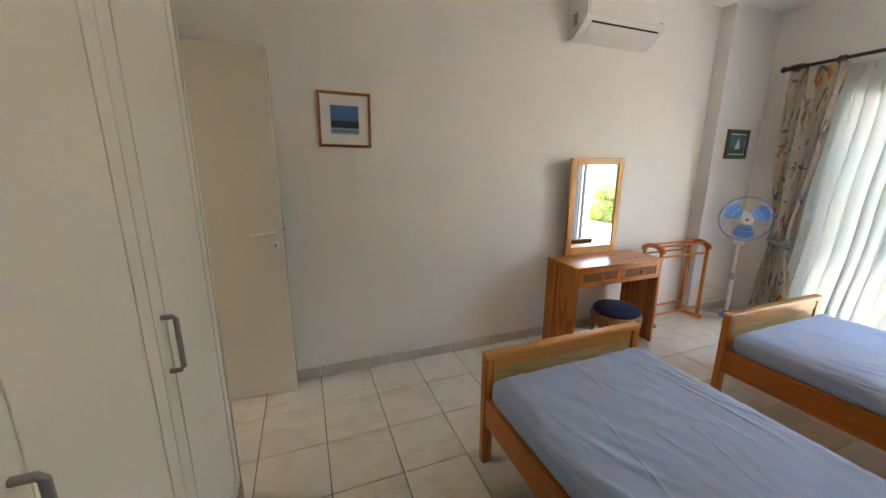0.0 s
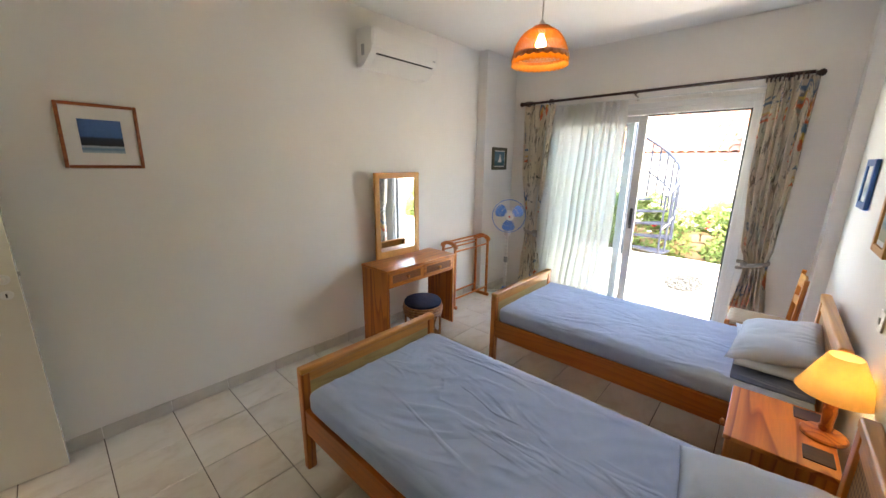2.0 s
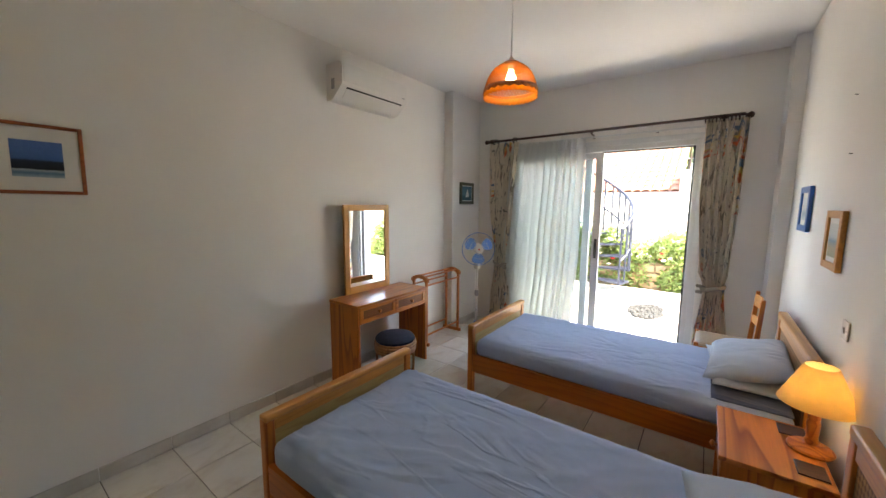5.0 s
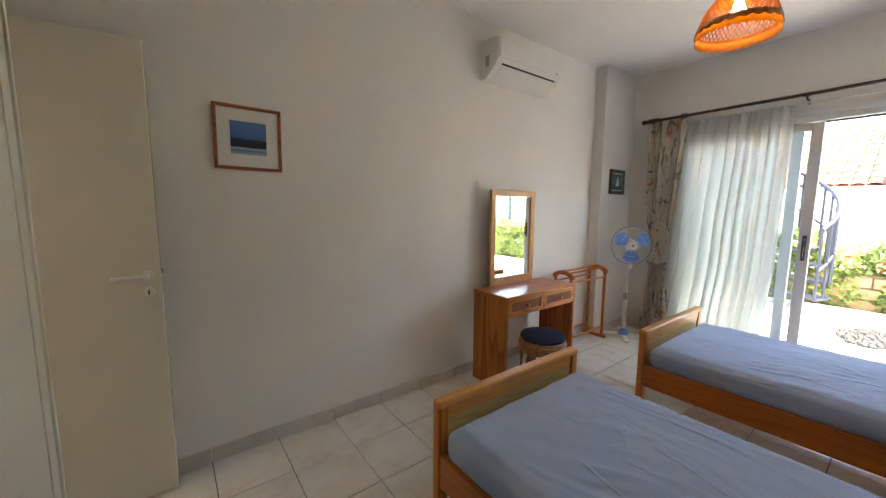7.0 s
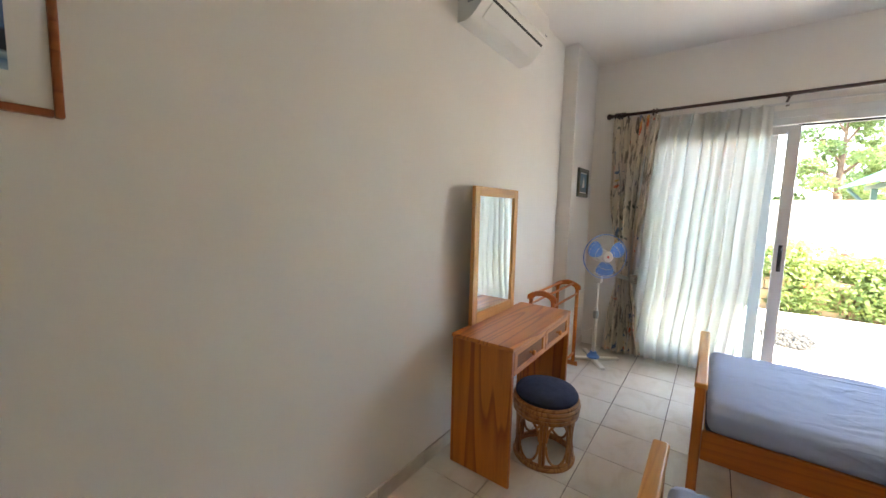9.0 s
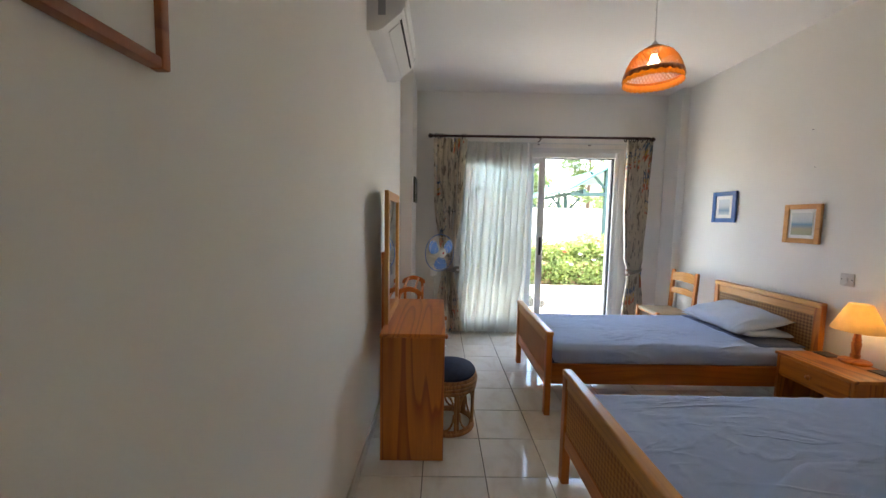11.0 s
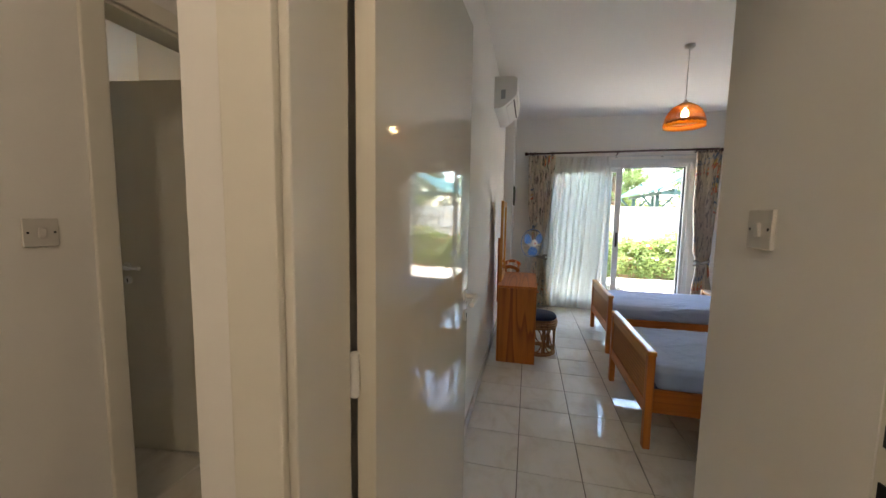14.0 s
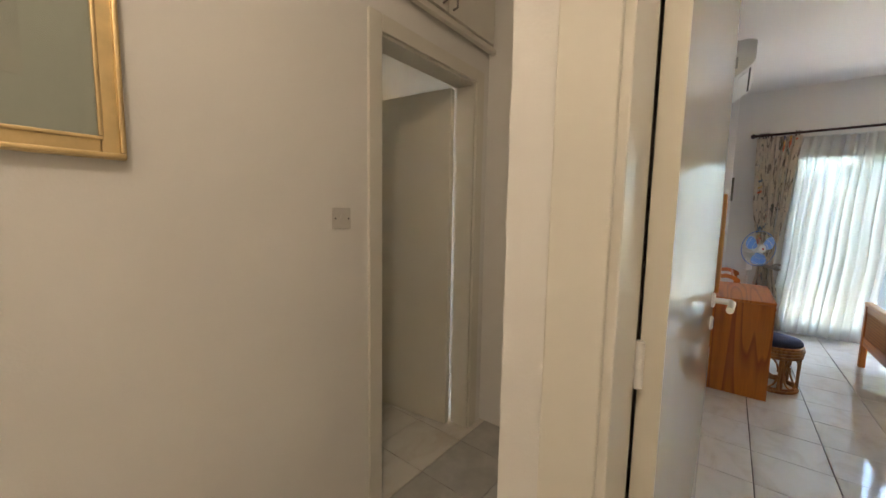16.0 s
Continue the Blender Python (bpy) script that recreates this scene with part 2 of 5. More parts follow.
# sheer voile
k = Net("sheer_voile")
k.set(Base_Color=(0.80, 0.80, 0.78), Roughness=0.9)
tr, tp = k.n("ShaderNodeBsdfTranslucent", Color=(0.76, 0.75, 0.71, 1)), k.n("ShaderNodeBsdfTransparent")
m1, m2 = k.n("ShaderNodeMixShader", Fac=0.44), k.n("ShaderNodeMixShader", Fac=0.035)
k.l(k.b.outputs[0], m1.inputs[1]), k.l(tr.outputs[0], m1.inputs[2])
k.l(m1.outputs[0], m2.inputs[1]), k.l(tp.outputs[0], m2.inputs[2])
k.l(m2.outputs[0], k.t.nodes["Material Output"].inputs[0])
M["sheer"] = k.m

# clear glass that lets light by
k = Net("window_glass")
gl, tp = k.n("ShaderNodeBsdfGlossy", Roughness=0.01), k.n("ShaderNodeBsdfTransparent", Color=(0.93, 0.96, 0.96, 1))
fr, ms = k.n("ShaderNodeFresnel", IOR=1.45), k.n("ShaderNodeMixShader")
k.l(fr.outputs[0], ms.inputs[0]), k.l(tp.outputs[0], ms.inputs[1]), k.l(gl.outputs[0], ms.inputs[2])
k.l(ms.outputs[0], k.t.nodes["Material Output"].inputs[0])
M["glass"] = k.m


def shade_mat(name, colour, through, fac):
    """A lampshade skin that the bulb shines through."""
    k = Net(name)
    v = k.coords()
    k.set(Base_Color=k.ramp(k.noise(v, 30, 3), [(0.3, tuple(c * 0.8 for c in colour)), (0.7, colour)]), Roughness=0.7)
    t = k.n("ShaderNodeBsdfTranslucent", Color=(*through, 1))
    ms = k.n("ShaderNodeMixShader", Fac=fac)
    k.l(k.b.outputs[0], ms.inputs[1]), k.l(t.outputs[0], ms.inputs[2])
    k.l(ms.outputs[0], k.t.nodes["Material Output"].inputs[0])
    return k.m


M["wicker"] = shade_mat("wicker_shade", (0.50, 0.19, 0.04), (0.95, 0.44, 0.08), 0.36)
M["wicker_skirt"] = shade_mat("wicker_skirt", (0.66, 0.28, 0.06), (0.98, 0.52, 0.10), 0.6)
M["lampshade"] = shade_mat("cream_lampshade", (0.80, 0.64, 0.36), (0.93, 0.72, 0.38), 0.5)
M["bulb"] = Net("lit_bulb").set(Emission_Color=(1.0, 0.80, 0.45), Emission_Strength=4.0).m
M["bulb_dim"] = Net("lit_small_bulb").set(Emission_Color=(1.0, 0.78, 0.45), Emission_Strength=3.1).m
M["dome"] = Net("lit_glass_dome").set(Emission_Color=(1.0, 0.88, 0.80), Emission_Strength=1.2).m

# outdoors
M["paving"] = plain("pale_paving", (0.50, 0.46, 0.40), 0.85, 0, 0.12, 1.5, 0.2, 40)
M["render_cream"] = plain("cream_render", (0.45, 0.33, 0.19), 0.9, 0, 0.08, 1.5, 0.2, 40)
M["render_white"] = plain("white_render", (0.60, 0.54, 0.44), 0.9, 0, 0.06, 1.5, 0.2, 40)
M["roof"] = plain("terracotta_tile", (0.30, 0.12, 0.065), 0.85, 0, 0.3, 4, 0.2, 30)
M["stone"] = plain("garden_stone", (0.30, 0.20, 0.11), 0.9, 0, 0.3, 5, 0.5, 20)
M["stair_blue"] = plain("blue_grey_steel", (0.007, 0.010, 0.024), 0.55, 0.0, 0.1, 9, 0.05)
M["pergola"] = plain("green_timber", (0.022, 0.065, 0.06), 0.6, 0, 0.15, 6, 0.1)
M["awning"] = plain("turquoise_sheet", (0.03, 0.16, 0.14), 0.5, 0, 0.1, 3, 0.05)
M["leaf"] = shade_mat("hedge_leaf", (0.12, 0.175, 0.055), (0.34, 0.42, 0.13), 0.42)
M["pine_leaf"] = shade_mat("tree_leaf", (0.085, 0.135, 0.05), (0.17, 0.25, 0.08), 0.4)
M["bark"] = plain("bark", (0.12, 0.08, 0.055), 0.95, 0, 0.3, 12, 0.5, 30)
M["rose"] = plain("white_flower", (0.75, 0.72, 0.66), 0.8, 0, 0.1, 30, 0)
M["red_flower"] = plain("red_flower", (0.60, 0.03, 0.02), 0.8, 0, 0.1, 30, 0)
M["gravel"] = plain("grey_gravel", (0.03, 0.03, 0.028), 0.9, 0, 0.4, 40, 0.4, 60)


# ---- mesh helpers ----
def box(bm, x0, x1, y0, y1, z0, z1, bev=0.0, seg=2):
    got = bmesh.ops.create_cube(bm, size=1.0, matrix=Matrix.LocRotScale(((x0 + x1) / 2, (y0 + y1) / 2, (z0 + z1) / 2), None, (abs(x1 - x0), abs(y1 - y0), abs(z1 - z0))))
    if bev:
        edges = list({e for v in got["verts"] for e in v.link_edges})
        bmesh.ops.bevel(bm, geom=edges, offset=bev, segments=seg, profile=0.5, affect="EDGES")
    return bm


def tube(bm, pts, r, seg=10, closed=False, taper=None):
    """A round bar along points."""
    pts = [Vector(p) for p in pts]
    n, rings = len(pts), []
    up = Vector((0.13, 0.31, 0.94))
    for i, p in enumerate(pts):
        a = pts[(i - 1) % n] if closed or i else p
        b = pts[(i + 1) % n] if closed or i < n - 1 else p
        d = (b - a).normalized()
        s = d.cross(up)
        s = (s if s.length > 0.05 else d.cross(Vector((1, 0, 0)))).normalized()
        u = s.cross(d)
        rr = r if taper is None else taper[i]
        rings.append([bm.verts.new(p + rr * (math.cos(t) * s + math.sin(t) * u)) for t in (math.tau * j / seg for j in range(seg))])
    for i in range(n if closed else n - 1):
        a, b = rings[i], rings[(i + 1) % n]
        for j in range(seg):
            bm.faces.new((a[j], a[(j + 1) % seg], b[(j + 1) % seg], b[j]))
    if not closed:
        bm.faces.new(rings[0][::-1]), bm.faces.new(rings[-1])
    return bm


def lathe(bm, prof, seg=28, at=(0, 0, 0), cap=True):
    """A turned body: (radius, height) pairs about a vertical axis."""
    rings = []
    for r, z in prof:
        rings.append([bm.verts.new((at[0] + r * math.cos(t), at[1] + r * math.sin(t), at[2] + z)) for t in (math.tau * j / seg for j in range(seg))])
    for a, b in zip(rings, rings[1:]):
        for j in range(seg):
            bm.faces.new((a[j], a[(j + 1) % seg], b[(j + 1) % seg], b[j]))
    if cap:
        bm.faces.new(rings[0][::-1]), bm.faces.new(rings[-1])
    return bm


def slab(bm, outline, lo, hi, axis):
    """A flat outline pushed through from lo to hi along an axis; its pairs are the two other coordinates in order."""
    def at(p, h):
        q = list(p)
        q.insert("xyz".index(axis), h)
        return q
    a = [bm.verts.new(at(p, lo)) for p in outline]
    b = [bm.verts.new(at(p, hi)) for p in outline]
    n = len(a)
    for i in range(n):
        bm.faces.new((a[i], a[(i + 1) % n], b[(i + 1) % n], b[i]))
    bm.faces.new(a[::-1]), bm.faces.new(b)
    return bm


def soft_block(bm, x0, x1, y0, y1, z0, z1, r, step=0.045, ruffle=0.0, seed=0.0, creases=0.0):
    """A cushion-like block: rounded by r, finely divided, with a crumpled surface."""
    got = bmesh.ops.create_cube(bm, size=1.0, matrix=Matrix.LocRotScale(((x0 + x1) / 2, (y0 + y1) / 2, (z0 + z1) / 2), None, (x1 - x0, y1 - y0, z1 - z0)))
    for ax, span in enumerate((x1 - x0, y1 - y0, z1 - z0)):
        cuts = max(2, int(span / step))
        es = [e for e in bm.edges if abs((e.verts[0].co - e.verts[1].co)[ax]) > span * 0.9]
        bmesh.ops.subdivide_edges(bm, edges=es, cuts=cuts, use_grid_fill=True)
    for q in bm.verts:
        c = q.co
        core = Vector((min(max(c.x, x0 + r), x1 - r), min(max(c.y, y0 + r), y1 - r), min(max(c.z, z0 + r), z1 - r)))
        d = c - core
        if d.length > 1e-6:
            q.co = core + d.normalized() * r
        if ruffle:
            p = q.co * 6.0 + Vector((seed, seed, seed))
            w = noise.noise(p) * 0.6 + noise.noise(p * 2.7) * 0.4
            a, b = q.co.x + q.co.y * 0.55, q.co.y - q.co.x * 0.4
            mask = max(0.0, noise.noise(Vector((q.co.x * 1.7, q.co.y * 1.7, seed + 5))) + 0.25)
            ridge = (1 - abs(noise.noise(Vector((a * 6.5 + seed, b * 1.3, seed))))) ** 22 * 0.7 + (1 - abs(noise.noise(Vector((a * 4 + seed, b * 11, seed + 3))))) ** 9 * mask
            q.co.z += ruffle * w * (1 if q.co.z > (z0 + z1) / 2 else 0.2) + creases * ridge * (q.co.z > (z0 + z1) / 2)
            q.co.x += ruffle * 0.5 * noise.noise(p + Vector((9, 9, 9)))
    return bm


def mesh_of(name, bm, mat, smooth=False):
    bmesh.ops.recalc_face_normals(bm, faces=bm.faces[:])
    me = bpy.data.meshes.new(name)
    bm.to_mesh(me)
    bm.free()
    me.materials.append(mat)
    if smooth:
        me.polygons.foreach_set("use_smooth", [True] * len(me.polygons))
        if smooth != "all":
            me.set_sharp_from_angle(angle=radians(40))
    return me


def even(ob, smooth):
    """Keep broad faces flat beside their rounded edges."""
    if smooth is True:
        ob.modifiers.new("normals", "WEIGHTED_NORMAL").keep_sharp = True
    return ob


def part(name, bm, mat, parent, label="", smooth=True):
    ob = even(new(name, mesh_of(name, bm, mat, smooth)), smooth)
    ob.parent = parent
    return tagged(ob, label)


def thing(name, place, label, category, group="", rz=0.0, kind=""):
    ob = new(name)
    ob.empty_display_size = 0.1
    ob.matrix_basis = pose(*place, 0, 0, rz)
    return tagged(ob, label, category, group, kind)


def single(name, bm, mat, label, category="", kind="", group="", smooth=True):
    return tagged(even(new(name, mesh_of(name, bm, mat, smooth)), smooth), label, category, group, kind)


def B():
    return bmesh.new()


# ---- large structure ----
CEIL, XW, YR = 2.78, 5.20, -3.07          # ceiling height, window wall, wall behind the beds
WY0, WY1, WTOP = -2.46, -0.58, 2.12       # the sliding door's opening
single("floor", box(B(), -1.8, 5.45, -3.35, 2.6, -0.12, -0.012), M["grout"], "grout bed under pale glazed floor tiles", kind="structure")
bm = B()
box(bm, -1.8, 5.45, -3.35, 2.6, CEIL, CEIL + 0.15)
single("ceiling", bm, M["ceiling"], "plain white painted ceiling", kind="structure")
bm = B()
box(bm, 0.0, 5.45, 0.0, 0.14, 0, CEIL)
single("wall_north", bm, M["wall"], "white painted plaster wall behind the dressing table", kind="structure")
single("pillar_north", box(B(), 4.59, XW, -0.12, 0.0, 0, CEIL), M["wall"], "white painted corner pillar beside the curtains", "pillar", kind="structure")
single("pillar_south", box(B(), 4.95, XW, YR, -2.985, 0, CEIL), M["wall"], "white painted corner pillar behind the chair", "pillar", kind="structure")
single("wall_south", box(B(), 0.0, 5.45, YR - 0.25, YR, 0, CEIL), M["wall"], "white painted plaster wall behind the bed heads", kind="structure")
bm = B()
box(bm, XW, 5.45, WY1, 0.0, 0, CEIL)
box(bm, XW, 5.45, YR, WY0, 0, CEIL)
box(bm, XW, 5.45, WY0, WY1, WTOP, CEIL)
single("wall_east", bm, M["wall"], "white painted wall with a wide sliding door opening", kind="structure")
bm = B()
box(bm, 0.0, 0.16, YR, -0.86, 0, CEIL)
box(bm, 0.0, 0.16, -0.86, 0.0, 2.10, CEIL)
single("wall_west", bm, M["wall"], "white painted wall with the bedroom doorway", kind="structure")
single("wall_return", box(B(), 0.16, 0.636, -0.861, -0.815, 0, CEIL), M["wall"], "short painted wall at the wardrobe end with a light switch", kind="structure")
# hall
bm = B()
HY = 1.03
box(bm, -1.6, 0.50, HY, HY + 0.12, 0, CEIL)
box(bm, 1.24, 1.42, HY, HY + 0.12, 0, CEIL)
box(bm, 0.50, 1.24, HY, HY + 0.12, 2.07, CEIL)
single("wall_hall_north", bm, M["wall"], "white painted hall wall with an open inner doorway", kind="structure")
single("wall_hall_east", box(B(), 1.36, 1.42, 0.14, HY, 0, CEIL), M["wall"], "white painted end wall of the hall", kind="structure")
single("wall_hall_west", box(B(), -1.75, -1.6, -1.9, HY + 0.12, 0, CEIL), M["wall"], "white painted hall wall", kind="structure")
single("wall_hall_south", box(B(), -1.6, 0.0, -2.0, -1.85, 0, CEIL), M["wall"], "white painted hall wall", kind="structure")
bm = B()
box(bm, 0.2, 0.3, HY + 0.12, 2.6, 0, CEIL)
box(bm, 1.75, 1.85, HY + 0.12, 2.6, 0, CEIL)
box(bm, 0.2, 1.85, 2.5, 2.6, 0, CEIL)
single("wall_inner_room", bm, M["wall"], "painted walls of the dim room beyond the hall", kind="structure")


# skirting tiles along the walls
def skirting(name, place, run, length, first, along):
    holder = thing(name, place, "grey-beige ceramic skirting tiles along the wall", "skirting", kind="structure")
    cuts = [0.0]
    p = first
    while p < length:
        if p > 0.02:
            cuts.append(p)
        p += 0.331
    cuts.append(length)
    for a, b in zip(cuts, cuts[1:]):
        bm = B()
        if along == "x":
            box(bm, a + 0.002, b - 0.002, min(0, run), max(0, run), 0.0, 0.078, 0.0015, 1)
        else:
            box(bm, min(0, run), max(0, run), a + 0.002, b - 0.002, 0.0, 0.078, 0.0015, 1)
        part("skirting_tile", bm, M["skirt"], holder, smooth=False)
    return holder


M["skirt"] = plain("skirting_glaze", (0.62, 0.58, 0.52), 0.3, 0, 0.14, 6, 0.03, 20)
skirting("baseboard_north", (0.16, 0.0, 0.0), -0.011, 4.42, 0.272, "x")
skirting("baseboard_pillar", (4.59, -0.12, 0.0), -0.011, 0.60, 0.145, "x")
skirting("baseboard_pillar_side", (4.59, -0.109, 0.0), -0.011, 0.107, 0.4, "y")
skirting("baseboard_south", (0.70, YR, 0.0), 0.011, 4.16, 0.06, "x")
skirting("baseboard_east", (XW, YR + 0.15, 0.0), -0.011, 0.45, 0.2, "y")


def door_lining(name, place, wide, deep, high, label, trim=0.09):
    """A door lining with an architrave on the near face; local x runs across the opening, y through the wall."""
    d = thing(name, place, label, "door frame", kind="structure")
    for a, b in ((-0.034, 0.0), (wide, wide + 0.034)):
        part("jamb", box(B(), a, b, 0, deep, 0, high + 0.034, 0.002, 1), M["door_frame"], d)
    part("head", box(B(), 0, wide, 0, deep, high, high + 0.034, 0.002, 1), M["door_frame"], d)
    for a, b in ((-trim - 0.012, -0.012), (wide + 0.012, wide + trim + 0.012)):
        part("architrave", box(B(), a, b, -0.016, 0.0, 0, high + trim + 0.01, 0.005, 2), M["door_frame"], d)
    part("architrave", box(B(), -0.012, wide + 0.012, -0.016, 0.0, high + 0.012, high + trim + 0.01, 0.005, 2), M["door_frame"], d)
    return d


# bedroom doorway: local x runs to -y, through the wall to +x
dl = door_lining("door_frame_bedroom", (0.0, -0.034, 0), 0.782, 0.16, 2.06, "cream lacquered door lining of the bedroom doorway", 0.085)
dl.matrix_basis = Matrix(((0, 1, 0, 0.0), (-1, 0, 0, -0.034), (0, 0, 1, 0), (0, 0, 0, 1)))
for z in (1.07, 0.99):
    part("strike_plate", box(B(), 0.7795, 0.7825, 0.137, 0.149, z - 0.015, z + 0.015), M["dark_metal"], dl, "dark strike plate slot")
for z in (0.30, 1.053, 1.80):
    part("hinge", tube(B(), [(0.004, 0.168, z - 0.042), (0.004, 0.168, z + 0.042)], 0.009), M["plastic"], dl, "white painted hinge")
door_lining("door_frame_hall", (0.53, HY, 0), 0.68, 0.12, 2.03, "cream lacquered door lining of the inner doorway", 0.07)


def door_leaf(name, place, rz, wide, high, label):
    """A flush door; local x runs from the hinges, the seen face looks to -y."""
    d = thing(name, place, label, "door", rz=rz, kind="structure")
    part("leaf", box(B(), 0, wide, 0, 0.04, 0.006, high, 0.0025, 2), M["lacquer"], d)
    for side, yy in ((-1, 0.0), (1, 0.04)):
        for zz, rr in ((1.050, 0.024), (0.975, 0.022)):
            bm = lathe(B(), [(rr, 0.0), (rr, 0.005), (rr * 0.8, 0.008)], 20)
            bmesh.ops.transform(bm, matrix=Matrix.Translation((wide - 0.047, yy, zz)) @ Matrix.Rotation(radians(90 * -side), 4, "X") , verts=bm.verts[:])
            part("rosette", bm, M["plastic"], d)
        bm = tube(B(), [(wide - 0.047, yy, 1.050), (wide - 0.047, yy + side * 0.045, 1.050), (wide - 0.065, yy + side * 0.052, 1.050), (wide - 0.165, yy + side * 0.052, 1.047)], 0.0095)
        part("door_handle", bm, M["plastic"], d, "white lever handle")
        part("keyhole", box(B(), wide - 0.050, wide - 0.044, yy + side * 0.0082, yy + side * 0.0092, 0.964, 0.984), M["black"], d)
    part("latch", box(B(), wide, wide + 0.008, 0.014, 0.026, 1.055, 1.075, 0.001, 1), M["nickel"], d)
    return d


door_leaf("door_bedroom", (0.178, -0.076, 0), -3.4, 0.772, 2.045, "open cream lacquered flush door with white lever handle")
door_leaf("door_inner_room", (1.196, HY + 0.125, 0), 98.0, 0.67, 2.02, "open cream flush door into the dim room")

# sliding terrace door: fixed frame, two leaves pushed together
sl = thing("window_1", (XW, 0, 0), "white aluminium sliding terrace door, one half open", "sliding door", kind="structure")
part("window_frame", box(box(box(B(), 0.0, 0.12, WY0, WY0 + 0.045, 0, WTOP, 0.003, 1), 0.0, 0.12, WY1 - 0.045, WY1, 0, WTOP, 0.003, 1), 0.0, 0.12, WY0 + 0.045, WY1 - 0.045, WTOP - 0.055, WTOP, 0.003, 1), M["alu"], sl)
part("window_sill", box(B(), -0.01, 0.25, WY0 + 0.045, WY1 - 0.045, 0.0, 0.028, 0.003, 1), M["alu"], sl, "white aluminium threshold track")
part("casing", box(box(box(B(), -0.014, 0.0, WY0 - 0.05, WY0 + 0.004, 0, WTOP + 0.05, 0.003, 1), -0.014, 0.0, WY1 - 0.004, WY1 + 0.05, 0, WTOP + 0.05, 0.003, 1), -0.014, 0.0, WY0 + 0.004, WY1 - 0.004, WTOP - 0.004, WTOP + 0.05, 0.003, 1), M["alu"], sl)
part("seal", box(B(), 0.03, 0.07, WY0 + 0.045, WY0 + 0.062, 0.03, WTOP - 0.055), M["rubber"], sl, "dark rubber seal")
part("seal", box(B(), 0.03, 0.07, WY0 + 0.062, -1.60, WTOP - 0.068, WTOP - 0.055), M["rubber"], sl, "dark rubber seal")
for nm, xa, ya, yb in (("front", 0.022, -1.62, -0.64), ("back", 0.068, -1.50, -0.63)):
    lf = new("sliding_leaf")
    lf.parent = sl
    za, zb = 0.03, WTOP - 0.06
    part("stile", box(B(), xa, xa + 0.036, ya, ya + 0.075, za, zb, 0.003, 1), M["alu"], lf)
    part("stile", box(B(), xa, xa + 0.036, yb - 0.06, yb, za, zb, 0.003, 1), M["alu"], lf)
    part("rail", box(B(), xa, xa + 0.036, ya + 0.075, yb - 0.06, zb - 0.06, zb, 0.003, 1), M["alu"], lf)
    part("rail", box(B(), xa, xa + 0.036, ya + 0.075, yb - 0.06, za, za + 0.08, 0.003, 1), M["alu"], lf)
    pane = part("pane", box(B(), xa + 0.015, xa + 0.021, ya + 0.075, yb - 0.06, za + 0.08, zb - 0.06), M["glass"], lf, smooth=False)
    pane.visible_shadow = False
    if nm == "front":
        hb = box(B(), xa - 0.006, xa, ya + 0.024, ya + 0.050, 0.93, 1.14, 0.002, 1)
        tube(hb, [(xa - 0.004, ya + 0.037, 0.95), (xa - 0.036, ya + 0.037, 0.97), (xa - 0.036, ya + 0.037, 1.10), (xa - 0.004, ya + 0.037, 1.12)], 0.008)
        part("handle", hb, M["dark_metal"], lf, "black pull handle")


# ---- wardrobe ----
wd = thing("wardrobe", (0.16, YR, 0), "built-in white wardrobe with panelled doors and nickel handles", "wardrobe")
WF = 0.724 - 0.16
part("carcass", box(B(), 0.0, WF - 0.022, 0.003, 2.197, 0.0, CEIL - 0.004, 0.002, 1), M["wardrobe"], wd)
part("end_panel", box(B(), 0.0, WF + 0.006, 2.198, 2.208, 0.0, CEIL - 0.004, 0.002, 1), M["wardrobe"], wd)
for y0, y1 in ((1.645, 2.195), (1.137, 1.641), (0.602, 1.133), (0.005, 0.598)):
    for z0, z1 in ((0.09, 2.12), (2.13, CEIL - 0.02)):
        bm = box(B(), WF - 0.020, WF, y0, y1, z0, z1, 0.003, 2)
        d = part("door", bm, M["wardrobe"], wd, "white panelled wardrobe door")
        bm = B()
        a, b, c, e = y0 + 0.065, y1 - 0.065, z0 + 0.07, z1 - 0.07
        for q in ((a, a + 0.006, c, e), (b - 0.006, b, c, e), (a + 0.006, b - 0.006, c, c + 0.006), (a + 0.006, b - 0.006, e - 0.006, e)):
            box(bm, WF, WF + 0.0035, q[0], q[1], q[2], q[3], 0.0012, 1)
        if y1 - y0 > 0.4:
            part("moulding", bm, M["wardrobe"], d)
        hz = 0.917 if z0 < 1 else z0 + 0.10
        hy = y0 + 0.040
        bm = tube(B(), [(WF, hy, hz), (WF + 0.024, hy, hz), (WF + 0.030, hy, hz + 0.006), (WF + 0.030, hy, hz + 0.140), (WF + 0.024, hy, hz + 0.146), (WF, hy, hz + 0.146)], 0.0065, 8)
        part("handle", bm, M["nickel"], d, "brushed nickel bow handle")


